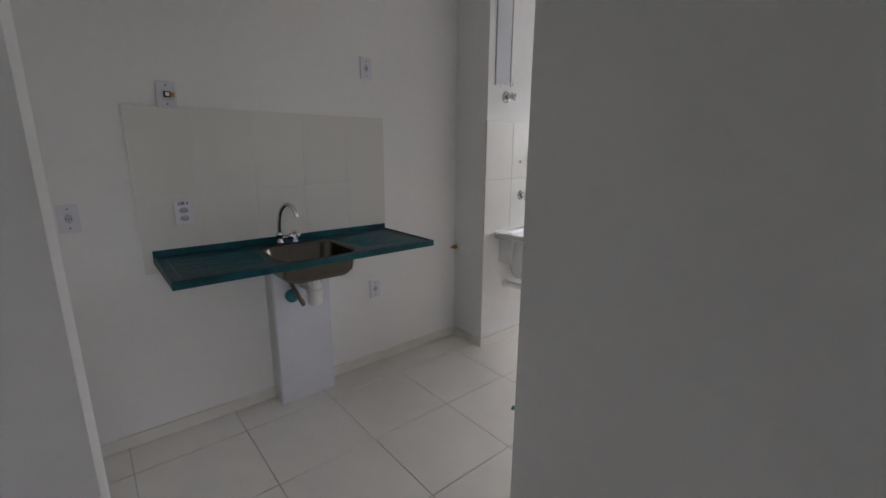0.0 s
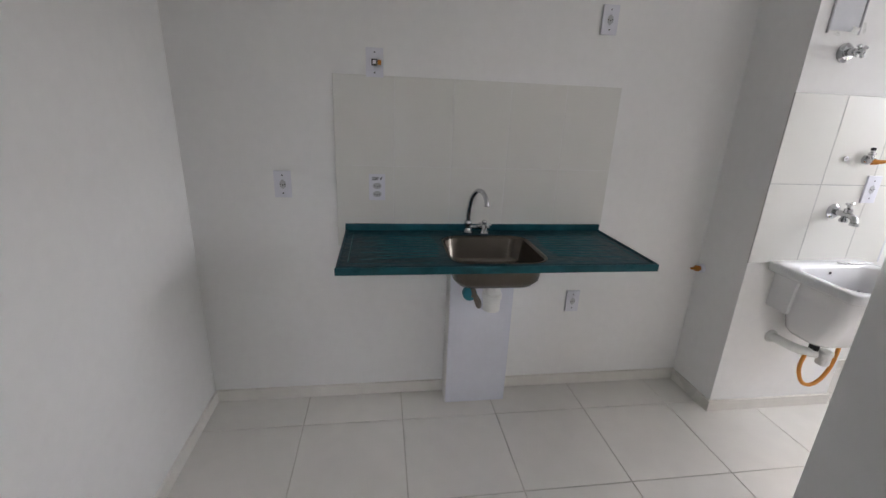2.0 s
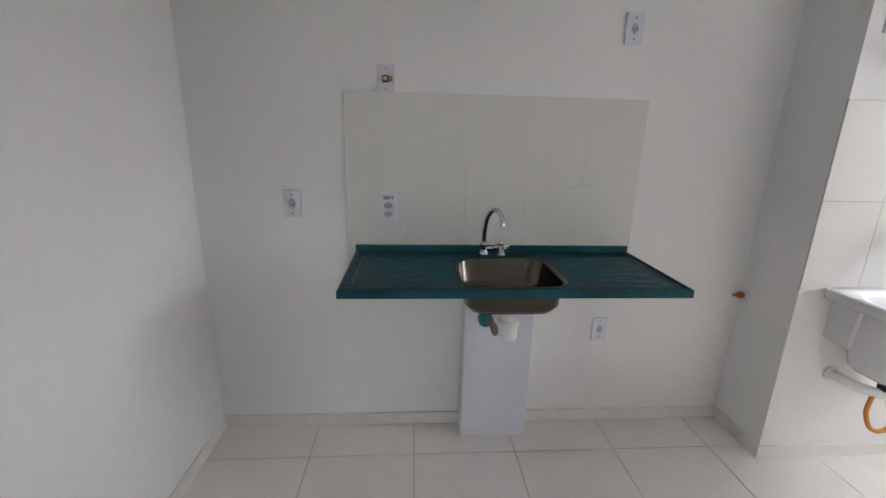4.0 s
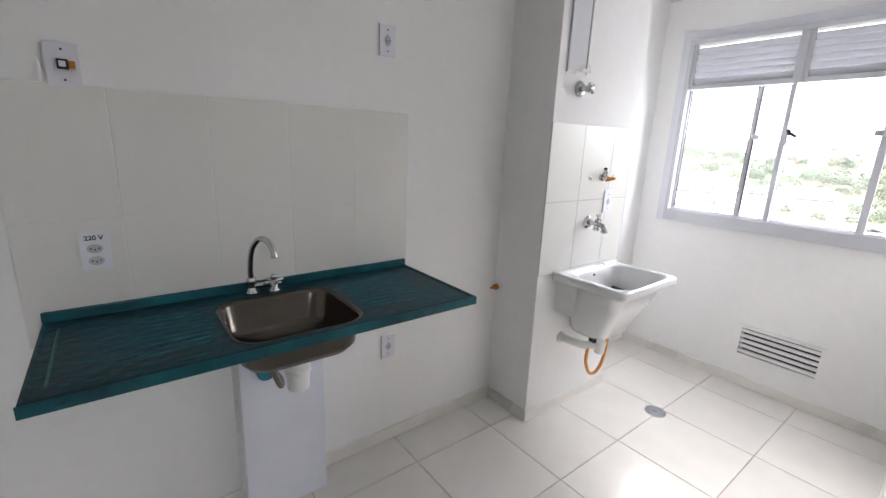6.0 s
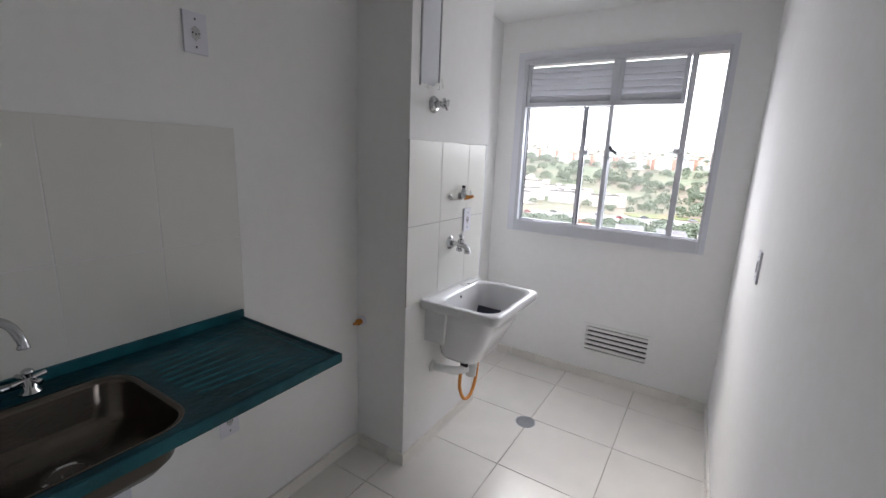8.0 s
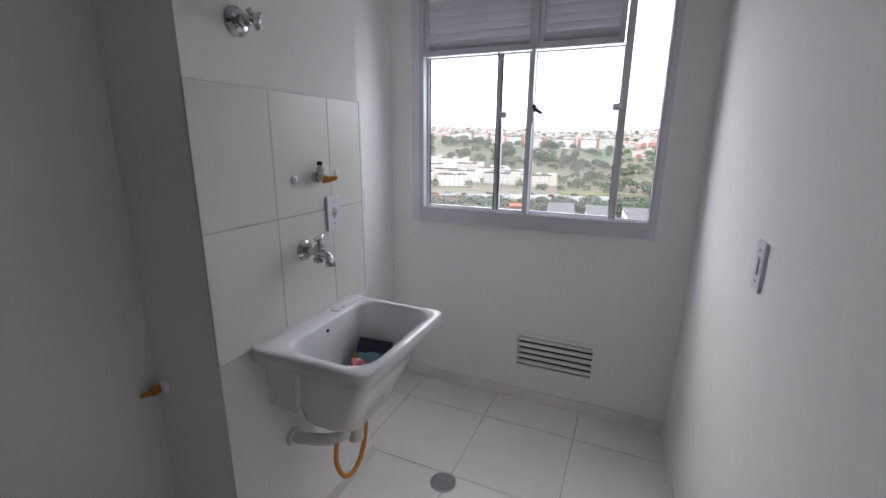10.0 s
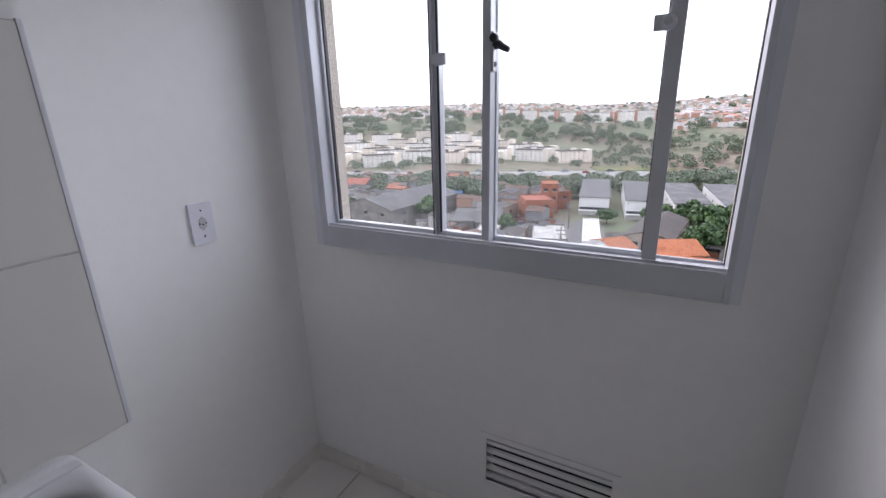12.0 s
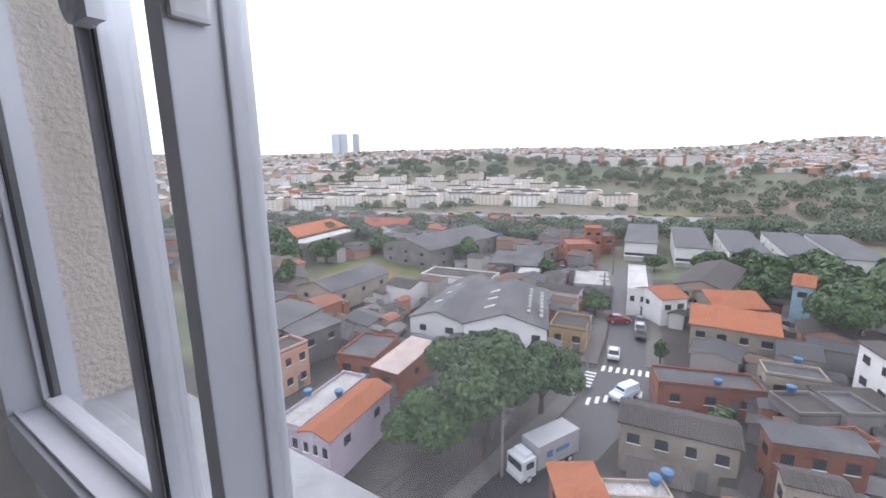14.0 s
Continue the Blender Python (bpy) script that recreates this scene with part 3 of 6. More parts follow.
plate(-0.340, 1.074, 0, -1, "single", "white wall socket plate beside the backsplash")
p220 = plate(0.056, 1.068, -0.0065, -1, "double", "white double socket plate marked 220 V on the backsplash")
cu = bpy.data.curves.new("voltage_mark", "FONT")
cu.body, cu.size, cu.align_x, cu.extrude, cu.offset = "220 V", 0.0185, "CENTER", 0.0002, 0.0005
txt_src = bpy.data.objects.new("voltage_mark_text", cu)
scene.collection.objects.link(txt_src)
me = bpy.data.meshes.new_from_object(txt_src)
bpy.data.objects.remove(txt_src)
me.materials.clear()
me.materials.append(DARK)
mark = new("voltage_mark", me)
mark.matrix_world = pose(0.056, -0.0065 - 0.0091, 1.068 + 0.032, 90, 0, 0)
under(mark, p220)
plate(0.050, 1.570, 0, -1, "button", "white plate with a capped range hood connection", tall=0.11)
plate(1.025, 1.785, 0, -1, "single", "white wall socket plate high above the sink")
plate(1.040, 0.495, 0, -1, "single", "white wall socket plate below the sink top")
plate(2.207, 1.142, PY - 0.0065, -1, "single", "white socket plate on the laundry tiles", tall=0.12)
plate(2.796, 1.092, 0, -1, "single", "white wall socket plate near the window corner", tall=0.12)
plate(2.215, 1.105, YR - 0.0290, 1, "switch", "white light switch plate on the laundry wall", tall=0.12)


# ---- pillar fittings ----
def cross_handle(thing, x, y, z, r):
    """Four arms with round ends, turned towards the room."""
    for a in (35, 125, 215, 305):
        c, s = math.cos(radians(a)), math.sin(radians(a))
        under(put("handle_arm", tube([(x, y, z), (x + r * c, y, z + r * s)], lambda t: 0.0045 + 0.0035 * t, 10), CHROME, smooth=True), thing)


reg = empty("stop_valve", (1.875, PY, 1.675), "chrome stop valve with cross handle on the pillar", "valve")
under(put("escutcheon", turned([(0.036, 0), (0.036, 0.006), (0.026, 0.016), (0.016, 0.018)], (1.875, PY - 0.0002, 1.675), "Y"), CHROME, smooth=False), reg)
under(put("stem", turned([(0.015, 0), (0.015, 0.025), (0.010, 0.03), (0.010, 0.046), (0.013, 0.048), (0.013, 0.056), (0.006, 0.06)], (1.875, PY - 0.016, 1.675), "Y"), CHROME, smooth=False), reg)
cross_handle(reg, 1.875, PY - 0.062, 1.675, 0.025)

ltap = empty("laundry_tap", (2.052, PY, 1.052), "chrome two-way laundry tap above the tank", "tap")
under(put("escutcheon", turned([(0.034, 0), (0.034, 0.004), (0.024, 0.014), (0.013, 0.015)], (2.055, PY - 0.0066, 1.042), "Y"), CHROME, smooth=False), ltap)
under(put("body", tube([(2.055, PY - 0.018, 1.042), (2.055, PY - 0.05, 1.042), (2.056, PY - 0.078, 1.040), (2.056, PY - 0.098, 1.032), (2.056, PY - 0.106, 1.018), (2.056, PY - 0.107, 1.010)], 0.0125), CHROME, smooth=True), ltap)
under(put("second_outlet", turned([(0.016, 0), (0.016, 0.012), (0.011, 0.014), (0.011, 0.03)], (2.056, PY - 0.060, 1.008)), CHROME), ltap)
under(put("spout_ring", turned([(0.0165, 0), (0.0165, 0.012), (0.012, 0.014)], (2.056, PY - 0.107, 1.002)), CHROME), ltap)
under(put("bonnet", turned([(0.015, 0), (0.015, 0.016), (0.008, 0.02), (0.008, 0.034), (0.012, 0.036), (0.010, 0.042)], (2.056, PY - 0.068, 1.050)), CHROME), ltap)
for dx in (-1, 1):
    under(put("handle_arm", tube([(2.056, PY - 0.068, 1.087), (2.056 + dx * 0.028, PY - 0.068 + dx * 0.010, 1.089)], lambda t: 0.004 + 0.003 * t, 10), CHROME, smooth=True), ltap)

DZ = -0.012
gv = empty("water_point_valve", (2.125, PY, 1.31), "brass elbow valve with orange lever on the pillar tiles", "valve")
under(put("elbow", turned([(0.019, 0), (0.019, 0.012), (0.012, 0.014), (0.012, 0.034), (0.009, 0.04)], (2.128, PY - 0.0066, 1.282 + DZ), "Y", 16), CHROME), gv)
under(put("riser", turned([(0.011, 0), (0.011, 0.016), (0.014, 0.018), (0.014, 0.024), (0.008, 0.026), (0.008, 0.034)], (2.128, PY - 0.028, 1.288 + DZ), "Z", 16), CHROME), gv)
under(put("riser_cap", turned([(0.009, 0), (0.009, 0.009), (0.005, 0.012)], (2.128, PY - 0.028, 1.322 + DZ), "Z", 14), DARK), gv)
under(put("lever", tube([(2.130, PY - 0.036, 1.266), (2.142, PY - 0.046, 1.264), (2.172, PY - 0.060, 1.268)], lambda t: 0.016 - 0.010 * t, 12), BRASS, smooth=True), gv)
tagged(put("wall_plug", turned([(0.011, 0), (0.011, 0.006), (0.006, 0.007), (0.006, 0.012)], (2.030, PY - 0.0066, 1.270), "Y", 14), CHROME), "small steel wall plug in the tiles", "plug")
tagged(put("plug_cover", turned([(0.013, 0), (0.012, 0.004), (0.005, 0.0045), (0.005, 0.003)], (2.243, PY - 0.0066, 1.278), "Y", 16), PVC), "small round white plug cover in the tiles", "plug")

gas = empty("gas_point", (PX0, -0.035, 0.677), "brass pipe plug in a white collar on the pillar", "pipe plug")
under(put("collar", turned([(0.024, 0), (0.022, 0.012), (0.016, 0.016)], (PX0 - 0.0002, -0.035, 0.677), "-X", 18), PLASTIC), gas)
under(put("plug", turned([(0.013, 0), (0.013, 0.012), (0.016, 0.013), (0.015, 0.022), (0.009, 0.026), (0.005, 0.05)], (PX0 - 0.016, -0.035, 0.677), "-X", 14), BRASS), gas)

panel = empty("access_panel", (1.85, PY, 1.73), "pale grey access panel with film scraps high on the pillar", "panel")
PANEL_GREY = material("pale_grey_panel", (0.72, 0.735, 0.77), 0.4, grain=0.02, stain=0.05, stain_size=6)
under(put("board", box(1.775, 1.900, PY - 0.005, PY - 0.0005, 1.75, 2.30), PANEL_GREY, bevel=0.002), panel)
under(put("edge_strip", box(1.766, 1.770, PY - 0.007, PY - 0.0005, 1.74, 2.30), SOCKET_GREY), panel)
under(put("edge_strip", box(1.905, 1.910, PY - 0.007, PY - 0.0005, 1.74, 2.30), SOCKET_GREY), panel)
for x, z, w, h, a in ((1.875, 1.752, 0.032, 0.026, 12), (1.912, 1.762, 0.014, 0.040, -8), (1.80, 1.738, 0.026, 0.018, 20)):
    sc = bmesh.new()
    bmesh.ops.create_grid(sc, x_segments=4, y_segments=4, size=0.5)
    for v in sc.verts:
        v.co.z = 0.25 * noise.noise(v.co * 3 + Vector((x * 40, 0, 0)))
    bmesh.ops.transform(sc, matrix=pose(x, PY - 0.018, z, 90, a, 0) @ Matrix.Diagonal((w, h, 0.02, 1)), verts=sc.verts)
    under(put("film_scrap", sc, PVC), panel)

# ---- laundry tank ----
TX0, TX1, TY0, TY1, TZ = 1.800, 2.292, -0.688, PY - 0.002, 0.812
tank = empty("laundry_tank", (2.05, PY, 0.45), "white ceramic laundry tank fixed to the pillar wall", "laundry tank")
bm = bmesh.new()
rings = [round_ring(bm, 1.960, 2.170, -0.500, TY1 - 0.03, 0.476, 0.06),
         round_ring(bm, 1.945, 2.20, -0.53, TY1 - 0.02, 0.495, 0.06),
         round_ring(bm, 1.905, 2.252, -0.602, TY1 - 0.01, 0.66, 0.05),
         round_ring(bm, 1.882, 2.270, -0.636, TY1, 0.760, 0.05),
         round_ring(bm, TX0 + 0.012, TX1 - 0.008, TY0 + 0.010, TY1, 0.768, 0.03),
         round_ring(bm, TX0, TX1, TY0, TY1, 0.774, 0.03),
         round_ring(bm, TX0 - 0.001, TX1 + 0.001, TY0 - 0.001, TY1, 0.790, 0.03),
         round_ring(bm, TX0, TX1, TY0, TY1, TZ - 0.004, 0.03),
         round_ring(bm, TX0 + 0.004, TX1 - 0.004, TY0 + 0.004, TY1 - 0.004, TZ, 0.028),
         round_ring(bm, TX0 + 0.034, TX1 - 0.026, TY0 + 0.026, TY1 - 0.082, TZ - 0.001, 0.075),
         round_ring(bm, TX0 + 0.040, TX1 - 0.031, TY0 + 0.031, TY1 - 0.087, TZ - 0.010, 0.075),
         round_ring(bm, 1.898, 2.256, -0.618, TY1 - 0.095, 0.73, 0.065),
         round_ring(bm, 1.925, 2.234, -0.580, TY1 - 0.10, 0.63, 0.06),
         round_ring(bm, 1.965, 2.185, -0.515, TY1 - 0.11, 0.515, 0.05)]
bridge(bm, rings, cap_first=True, cap_last=True)
under(put("tub", bm, CERAMIC, smooth=True), tank)
for x0, x1 in ((1.862, 1.880), (2.258, 2.276)):
    fin = box(x0, x1, -0.405, PY - 0.0006, 0.592, 0.769)
    for v in fin.verts:
        if v.co.y < -0.4 and v.co.z < 0.7:
            v.co.y += 0.012
    under(put("side_bracket", fin, CERAMIC, bevel=0.003), tank)
under(put("soap_ledge", box(2.165, 2.285, TY1 - 0.070, TY1 - 0.050, TZ - 0.001, TZ + 0.005), CERAMIC, bevel=0.002), tank)
under(put("plug_boss", turned([(0.02, 0), (0.019, 0.004), (0.006, 0.006)], (2.14, TY1 - 0.05, TZ - 0.002), "Z", 18), CERAMIC, smooth=True), tank)
under(put("overflow", turned([(0.006, 0), (0.006, 0.003)], (2.04, TY1 - 0.0905, TZ - 0.030), "Y", 12), DARK), tank)

ttrap = empty("tank_trap", (2.07, -0.42, 0.35), "white plastic trap under the laundry tank", "pipe")
under(put("tail", turned([(0.020, 0), (0.020, 0.05), (0.024, 0.052), (0.024, 0.07)], (2.04, -0.42, 0.40)), DARK), ttrap)
under(put("arm", tube([(2.05, -0.43, 0.405), (1.99, -0.40, 0.41), (1.95, -0.33, 0.42), (1.945, PY - 0.001, 0.42)], 0.021), PVC, smooth=True), ttrap)
under(put("collar", turned([(0.032, 0), (0.032, 0.008), (0.022, 0.014)], (1.945, PY - 0.0002, 0.42), "Y", 20), PVC), ttrap)
under(put("cup", turned([(0.018, 0), (0.027, 0.006), (0.028, 0.05), (0.031, 0.054), (0.031, 0.07), (0.022, 0.075)], (2.10, -0.43, 0.342), seg=20), PVC), ttrap)
tagged(put("drain_hose", tube([(2.005, -0.42, 0.40), (1.985, -0.43, 0.33), (2.01, -0.44, 0.262), (2.06, -0.445, 0.247), (2.11, -0.445, 0.285), (2.145, -0.44, 0.36), (2.155, -0.435, 0.455), (2.157, -0.433, 0.478)], 0.0085), ORANGE_HOSE, smooth=True),
       "orange hose looped under the laundry tank", "hose")


# things lying in the tank
def crumpled(name, at, size, turn, mat, label, category, rough=0.25, seed=0):
    """A soft packet: a bent and creased pad."""
    bm = bmesh.new()
    bmesh.ops.create_cube(bm, size=1)
    bmesh.ops.subdivide_edges(bm, edges=list(bm.edges), cuts=6, use_grid_fill=True)
    for v in bm.verts:
        o = Vector((seed * 7.3, seed * 3.1, 0))
        v.co += Vector((noise.noise(v.co * 3.1 + o), noise.noise(v.co * 3.3 + o * 2), 1.6 * noise.noise(v.co * 2.7 - o))) * rough * 0.4
    bmesh.ops.transform(bm, matrix=Matrix.Translation(at) @ Euler([radians(a) for a in turn]).to_matrix().to_4x4() @ Matrix.Diagonal((*size, 1)), verts=bm.verts)
    return tagged(put(name, bm, mat), label, category)


NAVY = material("navy_card", (0.012, 0.016, 0.04), 0.35, grain=0.1, stain=0.2, stain_size=20)
RED = material("red_packet", (0.45, 0.02, 0.03), 0.25, stain=0.2, stain_size=30, coat=0.4)
YELLOW = material("yellow_leaflet", (0.55, 0.42, 0.06), 0.4, stain=0.2, stain_size=30)
CLEAR_FILM = material("milky_plastic_film", (0.55, 0.60, 0.64), 0.18, grain=0.15, grain_size=70, coat=0.5, bump=0.002, bump_size=60)
TEAL_BAG = material("teal_grey_bag", (0.10, 0.22, 0.27), 0.2, grain=0.15, coat=0.5, bump=0.002, bump_size=50)
crumpled("carton", (2.150, -0.478, 0.655), (0.12, 0.12, 0.026), (10, -36, 14), NAVY, "flat dark navy carton leaning in the tank", "box", 0.05, 1)
crumpled("plastic_bag", (2.088, -0.488, 0.640), (0.11, 0.09, 0.05), (8, -14, 15), TEAL_BAG, "grey teal plastic bag lying in the tank", "bag", 0.3, 2)
crumpled("red_packet", (2.046, -0.490, 0.658), (0.10, 0.045, 0.022), (15, -14, 36), RED, "glossy red packet lying in the tank", "packet", 0.25, 3)
crumpled("plastic_film", (2.000, -0.492, 0.655), (0.09, 0.08, 0.05), (5, 8, 60), CLEAR_FILM, "crumpled milky plastic film lying in the tank", "film", 0.5, 4)
crumpled("leaflet", (2.072, -0.448, 0.652), (0.15, 0.022, 0.005), (60, -12, 18), YELLOW, "yellow green leaflet lying in the tank", "leaflet", 0.2, 5)
crumpled("card_sleeve", (2.010, -0.456, 0.645), (0.11, 0.03, 0.010), (50, -12, 24), TEAL_BAG, "narrow teal card sleeve lying in the tank", "packet", 0.2, 6)
crumpled("receipt", (1.990, -0.500, 0.682), (0.08, 0.035, 0.006), (30, 12, 48), PVC, "crumpled white paper slip lying in the tank", "paper", 0.5, 7)

# bare lampholder on the laundry ceiling
lamp = empty("lampholder", (2.40, -0.385, 2.27), "black bare lampholder hanging from the ceiling", "lampholder")
under(put("rose", turned([(0.030, 0), (0.034, 0.004), (0.030, 0.012)], (2.40, -0.385, H - 0.0122), seg=20), PVC), lamp)
under(put("cable", tube([(2.40, -0.385, H - 0.012), (2.401, -0.385, 2.315)], 0.004, 8), DARK), lamp)
under(put("socket", turned([(0.021, 0), (0.023, 0.004), (0.023, 0.030), (0.017, 0.036), (0.012, 0.050), (0.005, 0.056)], (2.40, -0.385, 2.262), seg=20), DARK), lamp)

# floor drain and a scrap of film
fd = empty("floor_drain", (2.385, -0.65, 0), "round steel floor drain with ring slots", "drain")
under(put("rim", turned([(0.056, 0), (0.056, 0.002), (0.050, 0.0028), (0.049, 0.0012)], (2.385, -0.65, 0), seg=36), ALUMINIUM), fd)
for r in (0.042, 0.030, 0.018):
    bm = bmesh.new()
    rr = [[bm.verts.new((2.385 + q * math.cos(a), -0.65 + q * math.sin(a), h)) for a in (2 * math.pi * i / 32 for i in range(32))] for q, h in ((r, 0.001), (r, 0.0026), (r - 0.006, 0.0026), (r - 0.006, 0.001))]
    bridge(bm, rr)
    under(put("ring", bm, ALUMINIUM), fd)
under(put("well", turned([(0.049, 0), (0.049, 0.0012)], (2.385, -0.65, 0.0), seg=32), SOCKET_GREY), fd)
crumpled("film_scrap", (1.323, -0.925, 0.004), (0.03, 0.016, 0.006), (0, 0, 25), FILM_PALE, "tiny scrap of teal film on the floor", "litter", 0.5, 9)


# ---- the town outside, far below the window ----
INDOORS = set(scene.objects)
G = -28.0
TOWN_TURN = 4.0
ASPHALT = material("wet_asphalt", (0.036, 0.036, 0.040), 0.5, grain=0.15, grain_size=6, stain=0.3, stain_size=0.3)
PAVING = material("concrete_paving", (0.14, 0.13, 0.12), 0.85, grain=0.15, grain_size=3, stain=0.3, stain_size=0.4)
HIGHWAY = material("worn_concrete_highway", (0.24, 0.235, 0.23), 0.7, grain=0.15, grain_size=2, stain=0.3, stain_size=0.1)
LINE = material("road_paint", (0.70, 0.70, 0.68), 0.6, grain=0.3, grain_size=5)


def layered(name, colours, rough, scale, rib=0.0, rib_scale=3.0, dirt=0.35):
    """Weathered surface: a colour ramp over noise, dirt at a finer scale and, for roofs, ribs down the slope."""
    m = bpy.data.materials.new(name)
    m.use_nodes = True
    n, l = m.node_tree.nodes, m.node_tree.links
    p = n["Principled BSDF"]
    p.inputs["Roughness"].default_value = rough
    geo, co = n.new("ShaderNodeNewGeometry"), n.new("ShaderNodeTexCoord")
    big, fine = n.new("ShaderNodeTexNoise"), n.new("ShaderNodeTexNoise")
    big.inputs["Scale"].default_value, fine.inputs["Scale"].default_value = scale, scale * 9
    big.inputs["Detail"].default_value = fine.inputs["Detail"].default_value = 6
    for tex in (big, fine):
        l.new(geo.outputs["Position"], tex.inputs["Vector"])
    ramp = n.new("ShaderNodeValToRGB")
    ramp.color_ramp.elements[0].position, ramp.color_ramp.elements[1].position = 0.3, 0.7
    for el, c in zip((ramp.color_ramp.elements[0], ramp.color_ramp.elements[1]), (colours[0], colours[-1])):
        el.color = (*c, 1)
    for i, c in enumerate(colours[1:-1]):
        ramp.color_ramp.elements.new(0.3 + 0.4 * (i + 1) / (len(colours) - 1)).color = (*c, 1)
    l.new(big.outputs["Fac"], ramp.inputs[0])
    rng = n.new("ShaderNodeMapRange")
    rng.inputs["From Min"].default_value, rng.inputs["From Max"].default_value = 0.3, 0.7
    rng.inputs["To Min"].default_value, rng.inputs["To Max"].default_value = 1 - dirt, 1 + dirt * 0.3
    l.new(fine.outputs["Fac"], rng.inputs["Value"])
    info = n.new("ShaderNodeObjectInfo")
    vr = n.new("ShaderNodeMapRange")
    vr.inputs["To Min"].default_value, vr.inputs["To Max"].default_value = 0.85, 1.12
    l.new(info.outputs["Random"], vr.inputs["Value"])
    mul = n.new("ShaderNodeMath")
    mul.operation = "MULTIPLY"
    l.new(rng.outputs[0], mul.inputs[0])
    l.new(vr.outputs[0], mul.inputs[1])
    sc = n.new("ShaderNodeVectorMath")
    sc.operation = "SCALE"
    l.new(ramp.outputs[0], sc.inputs[0])
    l.new(mul.outputs[0], sc.inputs["Scale"])
    l.new(sc.outputs[0], p.inputs["Base Color"])
    if rib:
        wave = n.new("ShaderNodeTexWave")
        wave.inputs["Scale"].default_value = rib_scale
        wave.bands_direction = "X"
        l.new(co.outputs["Object"], wave.inputs["Vector"])
        b = n.new("ShaderNodeBump")
        b.inputs["Distance"].default_value = rib
        l.new(wave.outputs["Fac"], b.inputs["Height"])
        l.new(b.outputs[0], p.inputs["Normal"])
    return m


PLASTER_WHITE = layered("white_plaster", [(0.66, 0.65, 0.63), (0.78, 0.77, 0.75)], 0.9, 0.35, dirt=0.16)
PLASTER_CREAM = layered("cream_plaster", [(0.26, 0.22, 0.175), (0.40, 0.345, 0.28)], 0.9, 0.4, dirt=0.2)
PLASTER_GREY = layered("grey_plaster", [(0.12, 0.115, 0.11), (0.24, 0.225, 0.21)], 0.9, 0.4, dirt=0.2)
PLASTER_LILAC = layered("lilac_plaster", [(0.42, 0.35, 0.40), (0.52, 0.45, 0.50)], 0.9, 0.5)
PLASTER_BLUE = layered("pale_blue_plaster", [(0.28, 0.46, 0.54), (0.34, 0.52, 0.60)], 0.9, 0.5)
SALMON_PAINT = layered("salmon_paint", [(0.48, 0.25, 0.16), (0.56, 0.38, 0.28)], 0.9, 0.5)
OCHRE_PAINT = layered("ochre_paint", [(0.45, 0.30, 0.14), (0.52, 0.38, 0.19)], 0.9, 0.6)
BLUE_PAINT = layered("blue_paint", [(0.08, 0.19, 0.36), (0.12, 0.25, 0.42)], 0.8, 0.6)
BRICK = layered("bare_brick", [(0.22, 0.075, 0.038), (0.36, 0.13, 0.07), (0.20, 0.13, 0.105)], 0.95, 0.6, 0.02, 8)
ROOF_GREY = layered("grey_sheet_roof", [(0.050, 0.050, 0.053), (0.082, 0.082, 0.086), (0.13, 0.13, 0.13)], 0.7, 0.22, 0.05, 1.6)
ROOF_BROWN = layered("brown_sheet_roof", [(0.05, 0.042, 0.038), (0.085, 0.07, 0.062)], 0.8, 0.25, 0.05, 1.6)
ROOF_WHITE = layered("pale_sheet_roof", [(0.42, 0.40, 0.37), (0.60, 0.59, 0.57)], 0.75, 0.3, 0.05, 1.6)
ROOF_ORANGE = layered("orange_tile_roof", [(0.42, 0.13, 0.05), (0.55, 0.19, 0.08), (0.46, 0.17, 0.09)], 0.85, 0.5, 0.07, 3.0)
ROOF_RED = layered("dull_red_roof", [(0.30, 0.09, 0.06), (0.40, 0.15, 0.10)], 0.85, 0.4, 0.06, 2.5)
ROOF_PINK = layered("faded_pink_roof", [(0.40, 0.31, 0.27), (0.52, 0.43, 0.38)], 0.8, 0.5, 0.05, 1.6)
DARK_PANE = material("dark_window_pane", (0.035, 0.04, 0.045), 0.15, grain=0.3, grain_size=2)
LEAF = bpy.data.materials.new("tree_leaves")
LEAF.use_nodes = True
ln, ll = LEAF.node_tree.nodes, LEAF.node_tree.links
lgeo, lramp = ln.new("ShaderNodeNewGeometry"), ln.new("ShaderNodeValToRGB")
lramp.color_ramp.elements[0].color, lramp.color_ramp.elements[1].color = (0.010, 0.026, 0.008, 1), (0.125, 0.19, 0.045, 1)
lramp.color_ramp.elements.new(0.5).color = (0.030, 0.072, 0.016, 1)
lpatch = ln.new("ShaderNodeTexNoise")
lpatch.inputs["Scale"].default_value = 0.35
ll.new(lgeo.outputs["Position"], lpatch.inputs["Vector"])
lmix = ln.new("ShaderNodeMath")
lmix.operation = "MULTIPLY_ADD"
lmix.inputs[1].default_value, lmix.inputs[2].default_value = 0.45, 0.0
ll.new(lgeo.outputs["Random Per Island"], lmix.inputs[0])
lsum = ln.new("ShaderNodeMath")
lsum.operation = "MULTIPLY_ADD"
lsum.inputs[1].default_value = 0.55
ll.new(lpatch.outputs["Fac"], lsum.inputs[0])
ll.new(lmix.outputs[0], lsum.inputs[2])
ll.new(lsum.outputs[0], lramp.inputs[0])
ll.new(lramp.outputs[0], ln["Principled BSDF"].inputs["Base Color"])
ln["Principled BSDF"].inputs["Roughness"].default_value = 0.55
BARK = material("tree_bark", (0.10, 0.075, 0.055), 0.95, grain=0.4, grain_size=4)


